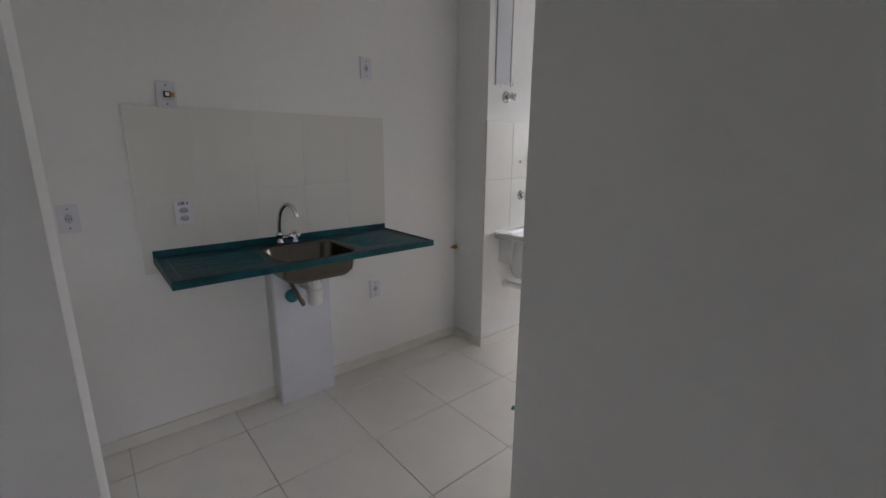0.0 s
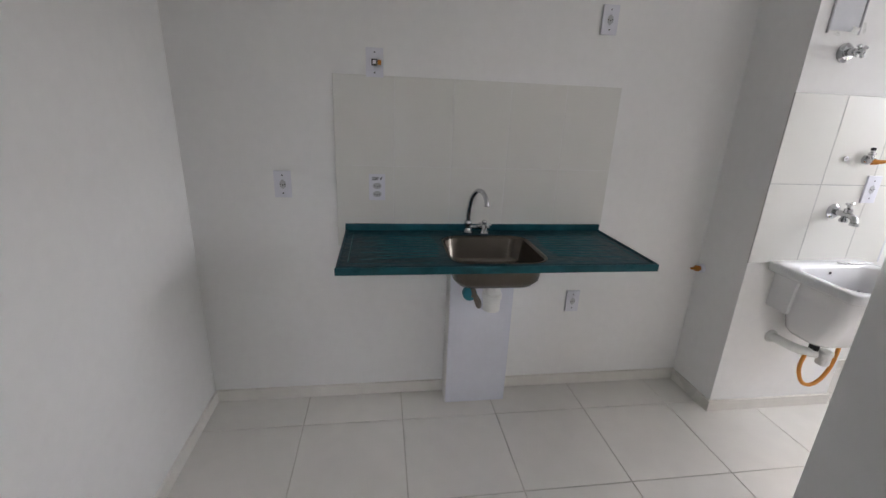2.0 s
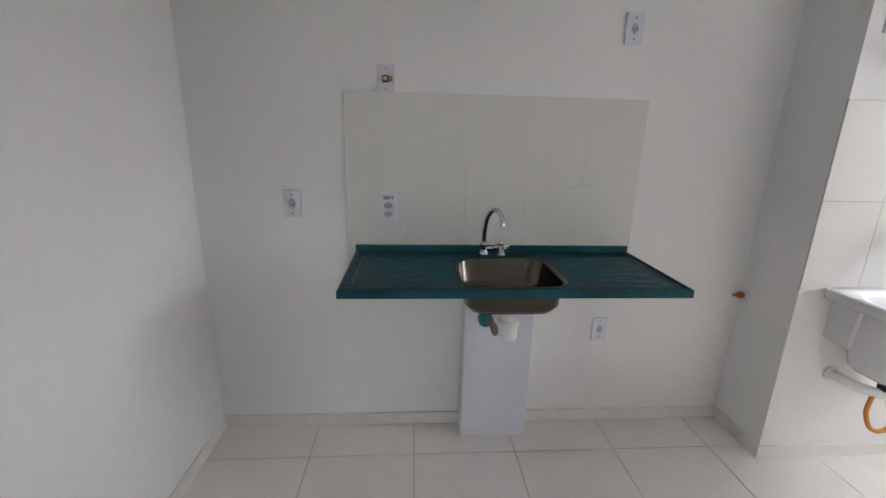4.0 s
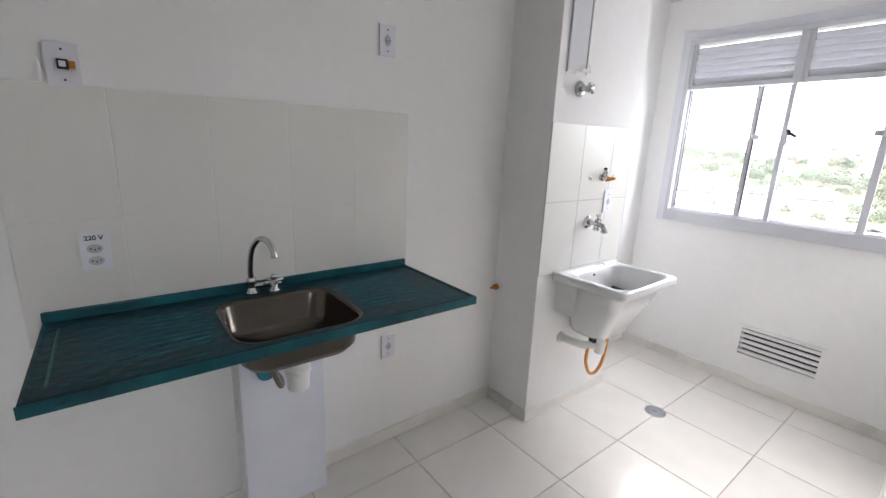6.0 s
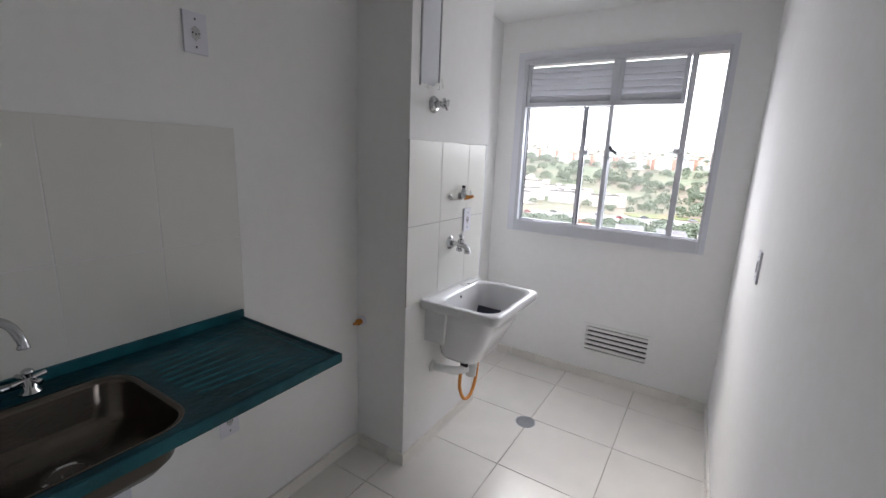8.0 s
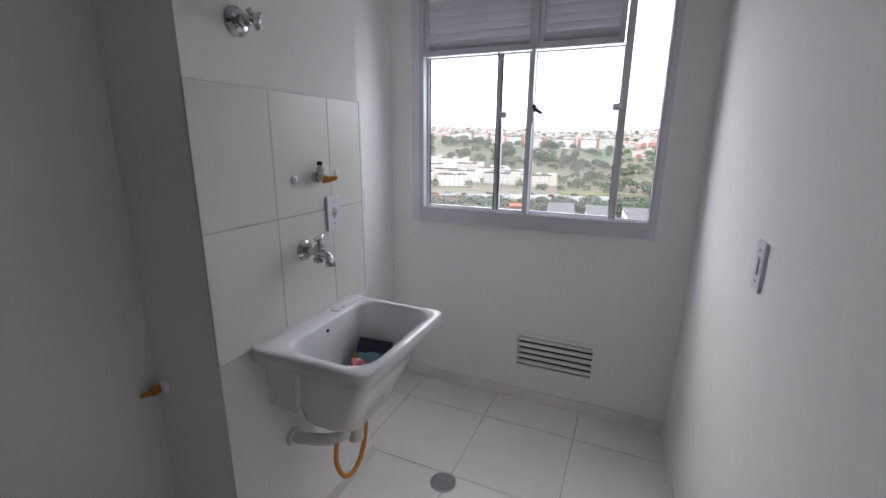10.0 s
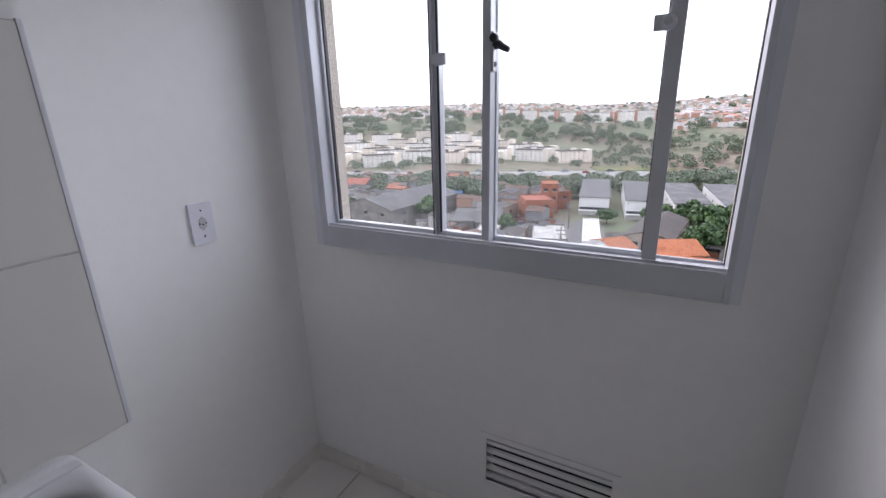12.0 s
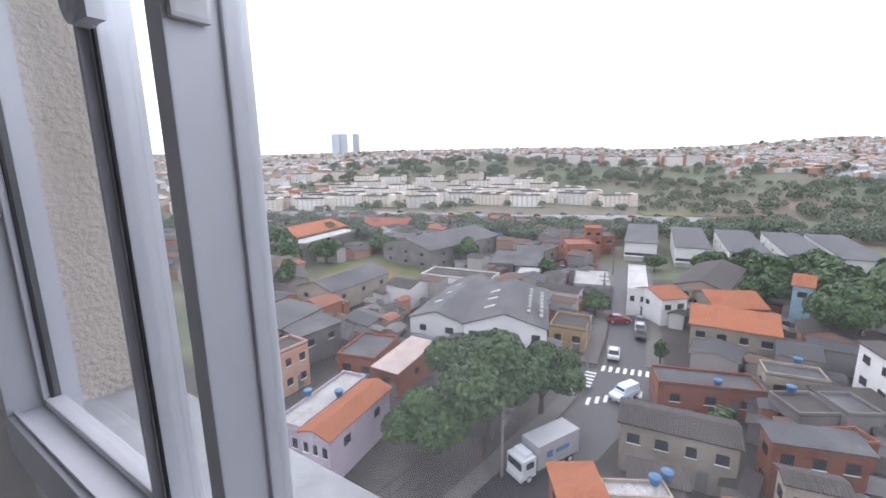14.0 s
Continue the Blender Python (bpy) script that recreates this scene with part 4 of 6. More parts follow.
def rise(x, y):
    """Height of the land: a flat valley floor, then banks and hills."""
    r, a = math.hypot(x, y), math.degrees(math.atan2(y, x))

    def ease(v, lo, hi):
        t = min(1, max(0, (v - lo) / (hi - lo)))
        return t * t * (3 - 2 * t)

    z = G
    if x > 0:
        ridge_hill = math.exp(-((a - 20) / 18) ** 2)
        z += ease(r, 340, 560) * (13 + 12 * ridge_hill)
        z += ease(r, 292, 430) * 10 * math.exp(-((a - 34) / 22) ** 2)
        z += ease(r, 250, 420) * 12 * math.exp(-((a + 9) / 9) ** 2)
    z += ease(r, 600, 2300) * (58 + 22 * noise.noise(Vector((x * 0.0012, y * 0.0012, 3.3))) + 16 * math.exp(-((a + 14) / 12) ** 2))
    z += ease(r, 300, 700) * 5 * noise.noise(Vector((x * 0.006, y * 0.006, 0.5)))
    return z


rad = [0, 20, 40, 60, 80, 100, 130, 160, 200, 230, 260, 290, 320] + [320 + 22 * i for i in range(1, 16)] + [680 + 60 * i for i in range(1, 14)] + [1500 + 150 * i for i in range(1, 23)]
AZ = 180
gv_, gf_ = [(0, 0, G)], []
for r in rad[1:]:
    for i in range(AZ):
        a = 2 * math.pi * i / AZ
        x, y = r * math.cos(a), r * math.sin(a)
        gv_.append((x, y, rise(x, y)))
for i in range(AZ):
    gf_.append((0, 1 + i, 1 + (i + 1) % AZ))
for k in range(len(rad) - 2):
    for i in range(AZ):
        b, j = 1 + k * AZ, (i + 1) % AZ
        gf_.append((b + i, b + AZ + i, b + AZ + j, b + j))
gme = bpy.data.meshes.new("ground")
gme.from_pydata(gv_, [], gf_)
gme.materials.append(layered("town_ground", [(0.085, 0.11, 0.058), (0.115, 0.135, 0.078), (0.155, 0.145, 0.095), (0.20, 0.15, 0.115)], 0.95, 0.02, dirt=0.5))
gme.shade_smooth()
setting(new("ground", gme), "valley floor and hills with grass earth and paving", "ground")


def strip(name, pts, width, z, mat, label, category):
    """A flat band along a line, laid just above the ground."""
    bm = bmesh.new()
    pv = [Vector((x, y, 0)) for x, y in pts]
    rows_ = []
    for i, p in enumerate(pv):
        d = (pv[min(i + 1, len(pv) - 1)] - pv[max(i - 1, 0)]).normalized()
        s = Vector((-d.y, d.x, 0)) * width / 2
        rows_.append([bm.verts.new((p + s * k).to_tuple()[:2] + (G + z,)) for k in (-1, 1)] + [bm.verts.new((p + s * k).to_tuple()[:2] + (G + z - 0.25,)) for k in (1, -1)])
    for a, b in zip(rows_, rows_[1:]):
        for i in range(4):
            bm.faces.new((a[i], a[(i + 1) % 4], b[(i + 1) % 4], b[i]))
    bm.faces.new(rows_[0])
    bm.faces.new(list(reversed(rows_[-1])))
    return setting(put(name, bm, mat), label, category)


LOT = layered("worn_lot_concrete", [(0.028, 0.026, 0.023), (0.055, 0.05, 0.045), (0.10, 0.09, 0.08)], 0.9, 0.12, dirt=0.4)
strip("ground_lots", [(18, 8), (118, 14)], 104, 0.02, LOT, "worn concrete and earth between the houses", "ground")
strip("pavement_1", [(20, 15.6), (30, 14.6), (40, 12.4), (48, 10.4), (53, 9.6), (56, 10.6), (54, 20), (50, 34)], 1.9, 0.16, PAVING, "narrow concrete pavement beside the street", "pavement")
strip("pavement_2", [(63.5, 9.3), (75, 9.9), (100, 12.2), (125, 14.4)], 2.6, 0.16, PAVING, "narrow concrete pavement beside the street", "pavement")
strip("pavement_3", [(66, 0.4), (76, 1.2), (100, 3.8), (124, 6.0)], 2.4, 0.16, PAVING, "narrow concrete pavement beside the street", "pavement")
strip("road_1", [(130, 10.2), (100, 7.8), (75, 5.1), (63, 4.1), (55, 4.2), (46, 6.4), (36, 9.2), (26, 11.5), (14, 13)], 6.2, 0.05, ASPHALT, "wet asphalt street", "road")
strip("road_2", [(46, 40), (55, 22), (59.5, 10), (59, 2), (61, -6), (68, -16), (82, -26)], 5.4, 0.045, ASPHALT, "wet asphalt side street", "road")
strip("road_3", [(160, 330), (187, 240), (220, 81), (258, -23), (275, -82), (310, -190)], 26, 0.06, HIGHWAY, "wide highway crossing the valley", "road")
strip("road_4", [(203, 110), (190, 88), (181, 47), (176, 20)], 7, 0.8, PAVING, "raised concrete slip road", "road")
FIELD = layered("field_grass", [(0.10, 0.14, 0.035), (0.15, 0.16, 0.06), (0.30, 0.15, 0.08)], 0.95, 0.06, dirt=0.4)
strip("ground_field", [(86, 84), (92, 74), (98, 62), (100, 54)], 24, 0.10, FIELD, "vacant lot of grass and red earth", "ground")
strip("ground_yard", [(105, 34), (120, 26), (150, 60), (160, 80)], 26, 0.03, PAVING, "grey paved yard", "ground")
strip("ground_bank", [(262, 20), (286, -52), (312, -115)], 20, 0.5, FIELD, "grassy bank beside the highway", "ground")

# zebra crossings: painted bars
for (x, y), (dx, dy), n in (((53.0, 7.2), (0.78, -0.92), 7), ((62.9, 7.0), (0.16, -0.95), 7)):
    z_ = setting(put("road_marking", box(-0.9, 0.9, -0.22, 0.22, G + 0.056, G + 0.07), LINE), "worn white zebra crossing bars on the street", "road marking")
    z_.location = (x, y, 0)
    for k in range(1, n):
        s_ = new("road_bar", z_.data)
        s_.parent = z_
        s_.location = (dx * k, dy * k, 0)
for k in range(5):
    setting(put("road_marking", box(56.5 + k * 1.0, 57.0 + k * 1.0, 7.6, 9.0, G + 0.056, G + 0.07), LINE), "worn white zebra crossing bars on the street", "road marking")


LOTS = []


def house(x, y, turn, w, d, h, roof, wall, cover, label, windows=2, group="", plinth=None):
    """A building: walls, roof with overhang, windows with sills on the sides seen, a door."""
    th = empty("house", (x, y, G), label, "building", group)
    th.rotation_euler = (0, 0, radians(turn))
    LOTS.append((x, y, math.hypot(w, d) / 2))
    rng = random.Random(int(x * 31 + y * 17))

    def child(name, bm, mat, under_=None):
        ob = put(name, bm, mat)
        ob.parent = under_ or th
        return ob

    bm = box(-w / 2, w / 2, -d / 2, d / 2, -0.5, h)
    pitch = 0.16 * (w if roof == "front" else d)
    pitch = min(pitch, 2.6)
    if roof == "front":
        for s in (-1, 1):
            a = [bm.verts.new(p) for p in ((-w / 2, s * d / 2, h), (w / 2, s * d / 2, h), (0, s * d / 2, h + pitch))]
            bm.faces.new(a)
    elif roof == "gable":
        for s in (-1, 1):
            a = [bm.verts.new(p) for p in ((s * w / 2, -d / 2, h), (s * w / 2, d / 2, h), (s * w / 2, 0, h + pitch))]
            bm.faces.new(a)
    elif roof == "mono":
        for v in bm.verts:
            if v.co.z > 1 and v.co.y > 0:
                v.co.z += pitch * 0.5
    child("wall", bm, wall)
    if plinth:
        child("painted_base", box(-w / 2 - 0.03, w / 2 + 0.03, -d / 2 - 0.03, -d / 2 + 0.2, 0, 1.5), plinth)
    o, t = 0.3, 0.14
    bm = bmesh.new()

    def slab(p):
        a = [bm.verts.new(q) for q in p]
        b = [bm.verts.new((q[0], q[1], q[2] + t)) for q in p]
        bridge(bm, [a, b], True, True)

    X_, Y_ = w / 2 + o, d / 2 + o
    if roof == "front":
        e = h - pitch * o / (w / 2) + 0.02
        slab([(-X_, -Y_, e), (0, -Y_, h + pitch + 0.02), (0, Y_, h + pitch + 0.02), (-X_, Y_, e)])
        slab([(0, -Y_, h + pitch + 0.02), (X_, -Y_, e), (X_, Y_, e), (0, Y_, h + pitch + 0.02)])
    elif roof == "gable":
        e = h - pitch * o / (d / 2) + 0.02
        slab([(-X_, -Y_, e), (X_, -Y_, e), (X_, 0, h + pitch + 0.02), (-X_, 0, h + pitch + 0.02)])
        slab([(-X_, 0, h + pitch + 0.02), (X_, 0, h + pitch + 0.02), (X_, Y_, e), (-X_, Y_, e)])
    elif roof == "mono":
        e, f = h - pitch * 0.5 * o / d + 0.02, h + pitch * 0.5 * (1 + o / d) + 0.02
        slab([(-X_, -Y_, e), (X_, -Y_, e), (X_, Y_, f), (-X_, Y_, f)])
    else:
        slab([(-w / 2, -d / 2, h + 0.01), (w / 2, -d / 2, h + 0.01), (w / 2, d / 2, h + 0.01), (-w / 2, d / 2, h + 0.01)])
    child("roof", bm, cover)
    if roof == "flat":
        bm = bmesh.new()
        for b in ((-w / 2, w / 2, -d / 2, -d / 2 + 0.15), (-w / 2, w / 2, d / 2 - 0.15, d / 2), (-w / 2, -w / 2 + 0.15, -d / 2 + 0.15, d / 2 - 0.15), (w / 2 - 0.15, w / 2, -d / 2 + 0.15, d / 2 - 0.15)):
            box(*b, h + 0.155, h + 0.45, bm)
        child("parapet", bm, wall)
    if max(w, d) > 14 and cover is ROOF_GREY:
        for k in range(3):
            yy = -d * 0.25 + k * d * 0.22
            if roof == "front":
                bm = box(-w * 0.30, -w * 0.16, yy, yy + 0.9, -0.02, 0.03)
                for v in bm.verts:
                    v.co.z += h + pitch * (1 - abs(v.co.x) / (w / 2)) + t + 0.04
                child("skylight", bm, ROOF_WHITE)
    if plinth is BLUE_PAINT:
        for k in range(14):
            xv, yv = 3.4 + 1.9 * (k % 2), -6.0 + 1.9 * (k // 2)
            zv = h + pitch * (1 - xv / (w / 2)) + t
            child("roof_vent", turned([(0.20, 0), (0.20, 0.25), (0.38, 0.32), (0.36, 0.48), (0.15, 0.62)], (xv, yv, zv), seg=12), ROOF_WHITE)
    if group == "row of sheds":
        child("loading_gap", box(-w / 2 + 0.2, w / 2 - 0.2, -d / 2 - 0.03, -d / 2 + 0.05, 1.7, 2.5), DARK_PANE)
        child("canopy", box(-w / 2, w / 2, -d / 2 - 0.9, -d / 2 - 0.031, 1.35, 1.65), PLASTER_WHITE)
    storeys = 2 if h > 5.2 and windows > 1 else 1
    for s in range(storeys):
        zc = h - 1.5 - 2.7 * s
        if zc < 0.8:
            continue
        for k in range(windows):
            xc = -w / 2 + w * (k + 0.5) / windows
            ww = min(1.3, w / windows * 0.45) * rng.uniform(0.8, 1.1)
            win_ = child("window", box(xc - ww / 2, xc + ww / 2, -d / 2 - 0.03, -d / 2 + 0.05, zc - 0.5, zc + 0.5), DARK_PANE)
            child("window_sill", box(xc - ww / 2 - 0.08, xc + ww / 2 + 0.08, -d / 2 - 0.12, -d / 2 - 0.01, zc - 0.58, zc - 0.51), PLASTER_WHITE, win_)
        for side in (-1, 1):
            for k in range(max(1, min(3, int(d / 5)))):
                yc = -d / 2 + d * (k + 0.5) / max(1, min(3, int(d / 5)))
                x0_, x1_ = sorted((side * (w / 2 + 0.03), side * (w / 2 - 0.05)))
                child("window", box(x0_, x1_, yc - 0.5, yc + 0.5, zc - 0.45, zc + 0.45), DARK_PANE)
    child("door", box(w * 0.18, w * 0.18 + 1.0, -d / 2 - 0.025, -d / 2 + 0.05, 0, 2.1), PLASTER_GREY)
    return th


house(153.6, 10.1, -86, 8.7, 31.0, 5.5, 'mono', PLASTER_WHITE, ROOF_GREY, 'white industrial shed with sloping grey roof', 0, 'row of sheds')
house(151.1, -3.3, -86, 8.5, 31.0, 5.5, 'mono', PLASTER_WHITE, ROOF_GREY, 'white industrial shed with sloping grey roof', 0, 'row of sheds')
house(150.5, -16.0, -86, 9.0, 31.0, 5.5, 'mono', PLASTER_WHITE, ROOF_GREY, 'white industrial shed with sloping grey roof', 0, 'row of sheds')
house(150.8, -28.3, -86, 8.8, 31.0, 5.5, 'mono', PLASTER_WHITE, ROOF_GREY, 'white industrial shed with sloping grey roof', 0, 'row of sheds')
house(151.4, -38.9, -86, 8.6, 31.0, 5.5, 'mono', PLASTER_WHITE, ROOF_GREY, 'white industrial shed with sloping grey roof', 0, 'row of sheds')
house(98.5, 6.2, -84, 3.6, 21.0, 5.0, 'flat', PLASTER_WHITE, ROOF_WHITE, 'white rendered hall with pale flat roof', 2)
house(106.6, -7.5, -102, 9.2, 22.6, 5.0, 'front', PLASTER_CREAM, ROOF_BROWN, 'hall with weathered reddish brown sheet roof', 2)
house(78.9, -9.2, -92, 10.9, 10.1, 5.0, 'gable', PLASTER_CREAM, ROOF_ORANGE, 'long cream house with orange tile roof', 4)
house(88.9, 1.3, -49, 5.2, 7.5, 5.0, 'gable', PLASTER_WHITE, ROOF_ORANGE, 'white house with orange tile roof', 2)
house(93.4, -9.5, -69, 8.5, 10.4, 4.0, 'gable', PLASTER_CREAM, ROOF_ORANGE, 'small house with orange tile roof', 1)
house(67.7, 23.2, -74, 12.3, 19.2, 5.5, 'front', PLASTER_WHITE, ROOF_GREY, 'large warehouse with white and blue front and grey roof', 4, '', BLUE_PAINT)
house(69.2, 33.3, -82, 9.0, 24.0, 5.0, 'front', PLASTER_WHITE, ROOF_GREY, 'warehouse with white front and grey sheet roof', 2, '', OCHRE_PAINT)
house(71.2, 62.9, -91, 10.1, 18.3, 4.5, 'front', PLASTER_CREAM, ROOF_GREY, 'warehouse with cream side wall and grey roof', 2)
house(119.7, 65.3, -102, 19.8, 33.5, 5.5, 'front', PLASTER_GREY, ROOF_GREY, 'grey hall with sheet roof beside the field', 3)
house(117.7, 125.8, 7, 33.6, 16.5, 4.5, 'gable', PLASTER_GREY, ROOF_ORANGE, 'long hall with orange tile roof', 4)
house(119.2, 113.7, 7, 39.1, 8.1, 3.5, 'flat', PLASTER_GREY, ROOF_WHITE, 'long annex with white sheet roof', 3)
house(150.4, 108.9, -80, 20.5, 17.5, 4.0, 'gable', PLASTER_GREY, ROOF_RED, 'low hall with dull red roof', 3)
house(46.1, 54.0, 7, 11.8, 7.4, 5.5, 'mono', PLASTER_CREAM, ROOF_GREY, 'grey roofed workshop with cream eaves', 3)
house(36.8, 43.4, -4, 6.4, 3.7, 6.0, 'flat', SALMON_PAINT, ROOF_BROWN, 'two storey salmon painted house', 3)
house(47.0, 36.8, -79, 5.8, 7.8, 3.5, 'flat', BRICK, ROOF_GREY, 'bare brick house with grey flat roof', 2)
house(46.7, 30.3, -91, 3.8, 8.8, 3.5, 'mono', BRICK, ROOF_PINK, 'shelter with faded pink sheet roof', 1)
house(32.4, 31.0, -85, 3.2, 11.0, 4.5, 'flat', PLASTER_LILAC, ROOF_WHITE, 'lilac house with pale sheet roof', 2)
house(31.7, 27.0, -86, 3.4, 10.1, 5.0, 'front', PLASTER_LILAC, ROOF_ORANGE, 'lilac house with orange tile roof', 3)
house(70.1, 13.4, -87, 5.7, 6.7, 3.5, 'flat', OCHRE_PAINT, ROOF_BROWN, 'small ochre yellow house with flat roof', 2)
house(115.3, 35.0, -74, 6.6, 26.6, 4.0, 'gable', PLASTER_GREY, ROOF_GREY, 'long shed with grey sheet roof', 2)
house(100.5, 30.3, -80, 5.3, 11.3, 3.5, 'flat', PLASTER_GREY, ROOF_WHITE, 'low shed with pale roof', 1)
house(100.6, 15.7, -79, 7.7, 13.9, 3.2, 'flat', PLASTER_GREY, ROOF_WHITE, 'open car port with pale flat roof', 2)
house(128.9, 25.0, -65, 8.2, 10, 6.0, 'flat', BRICK, ROOF_RED, 'terracotta brick house with red roof', 2)
house(141.0, 23.2, -77, 5.1, 9, 9.0, 'flat', BRICK, BRICK, 'tall bare brick house', 2)
house(149.5, 20.9, -65, 4.2, 10.2, 5.5, 'flat', BRICK, ROOF_BROWN, 'narrow bare brick terrace house', 1)
house(125.3, 34.0, -99, 4.8, 9.7, 4.0, 'flat', PLASTER_CREAM, ROOF_BROWN, 'small cream house with brown roof', 1)
house(113.4, 41.9, -75, 6.6, 18.4, 3.0, 'flat', PLASTER_GREY, ROOF_GREY, 'low grey shed in the yard', 1)
house(140.4, 59.6, -98, 8.4, 10.0, 4.0, 'flat', BLUE_PAINT, BLUE_PAINT, 'blue painted container shed', 1)
house(90.9, 44.5, -86, 17.2, 7.8, 3.0, 'flat', PLASTER_WHITE, ROOF_BROWN, 'white walled building around a yard', 2)
house(44.3, -2.3, -87, 9.5, 4.2, 5.2, 'gable', PLASTER_CREAM, ROOF_BROWN, 'cream house with dark brown sheet roof', 4)
house(58.8, -5.2, -75, 11.3, 4.3, 3.2, 'flat', BRICK, ROOF_GREY, 'long low bare brick building', 3)
house(64.0, -14.3, -85, 6.1, 3.6, 4.0, 'flat', PLASTER_CREAM, ROOF_GREY, 'house with flat concrete roof and water tank', 2)
house(46.4, -12.7, -77, 6.9, 2.6, 5.5, 'mono', BRICK, ROOF_GREY, 'brick house with grey sheet roof', 3)
house(55.9, -13.9, -62, 4.3, 4.3, 4.0, 'flat', PLASTER_GREY, ROOF_BROWN, 'house with dark flat roof', 2)
house(56.8, -17.6, -65, 3.4, 4.1, 4.5, 'flat', PLASTER_GREY, ROOF_GREY, 'house with weathered grey terrace roof', 2)
house(59.9, -19.0, -69, 5.9, 4.6, 3.5, 'mono', PLASTER_GREY, ROOF_BROWN, 'low house with dark sheet roof', 2)
house(50.5, -15.6, -60, 4.8, 2.4, 4.0, 'flat', BRICK, ROOF_BROWN, 'bare brick house with dark terrace roof', 2)
house(39.5, -15.8, -60, 5.0, 2.6, 3.0, 'mono', PLASTER_GREY, ROOF_BROWN, 'open shed with dark ribbed sheet roof', 1)
house(40.5, -20.0, -55, 5.4, 2.9, 4.5, 'flat', BRICK, ROOF_GREY, 'bare brick house with grey terrace roof', 2)
house(37.7, -22.8, -47, 4.3, 2.9, 6.0, 'mono', PLASTER_GREY, ROOF_BROWN, 'tall grey house with dark roof', 2)
house(59.9, -26.5, -58, 6.2, 4.1, 3.0, 'flat', PLASTER_GREY, ROOF_GREY, 'low grey house with terrace roof', 2)
house(65.9, -24.0, -168, 6.7, 4.5, 7.5, 'mono', PLASTER_WHITE, ROOF_BROWN, 'white house with outer stairs', 2)
house(96.6, -20.8, -102, 2.7, 7.8, 8.0, 'gable', PLASTER_BLUE, ROOF_ORANGE, 'pale blue house with orange roof', 1)
house(32.1, 4.3, -60, 3.3, 3.1, 5.0, 'mono', BRICK, ROOF_ORANGE, 'house with orange tile lean-to roof', 2)
house(33.8, 0.2, -65, 4.8, 1.8, 4.5, 'flat', PLASTER_CREAM, ROOF_WHITE, 'house with pale terrace roof', 2)
house(36.6, -1.1, -82, 4.0, 2.0, 4.5, 'mono', PLASTER_GREY, ROOF_BROWN, 'house with dark sheet roof', 2)
house(40.1, -11.4, -83, 3.7, 2.0, 5.5, 'gable', PLASTER_CREAM, ROOF_BROWN, 'ochre house with brown roof', 2)
house(84.5, 101.2, -18, 8.1, 12.2, 4.0, 'flat', PLASTER_CREAM, ROOF_PINK, 'cluster house with pale roof', 1)
house(87.7, 105.2, -21, 7.0, 9.6, 4.0, 'gable', PLASTER_CREAM, ROOF_RED, 'house with dull red roof', 1)
house(46.2, 47.3, -7, 7.6, 4.4, 5.0, 'mono', PLASTER_GREY, ROOF_GREY, 'large hall with grey sheet roof', 2)


# ---- trees ----
def leaf_cloud(blobs, count, size, seed):
    """Many small bent leaf sprays over the skins of overlapping lobes, with gaps."""
    rng = np.random.default_rng(seed)
    vol = np.array([b[3] ** 2 for b in blobs])
    pick = rng.choice(len(blobs), count, p=vol / vol.sum())
    cen = np.array([b[:3] for b in blobs])[pick]
    rr = np.array([b[3] for b in blobs])[pick]
    dirs = rng.normal(size=(count, 3))
    dirs /= np.linalg.norm(dirs, axis=1)[:, None]
    dirs[:, 2] = np.where(dirs[:, 2] < -0.45, -dirs[:, 2], dirs[:, 2])
    pos = cen + dirs * (rr * rng.uniform(0.72, 1.06, count))[:, None] * np.array([1, 1, 0.8])
    nrm = dirs + rng.normal(scale=0.55, size=(count, 3))
    nrm /= np.linalg.norm(nrm, axis=1)[:, None]
    tan = np.cross(nrm, rng.normal(size=(count, 3)))
    tan /= np.linalg.norm(tan, axis=1)[:, None] + 1e-9
    bit = np.cross(nrm, tan)
    s = (size * rng.uniform(0.55, 1.3, count))[:, None]
    droop = np.array([0, 0, -1.0]) * s * 0.35
    v = np.stack([pos - tan * s - bit * s * 0.4 + droop, pos - bit * s * 0.75, pos + tan * s - bit * s * 0.3 + droop, pos + tan * s * 0.8 + bit * s * 0.5 + droop * 0.8, pos + bit * s * 0.8, pos - tan * s * 0.8 + bit * s * 0.45 + droop * 0.8], axis=1)
    me = bpy.data.meshes.new("crown")
    base = np.arange(count)[:, None] * 6
    quads = np.concatenate([base + np.array([[0, 1, 4, 5]]), base + np.array([[1, 2, 3, 4]])])
    me.from_pydata(v.reshape(-1, 3).tolist(), [], quads.tolist())
    me.materials.append(LEAF)
    return me


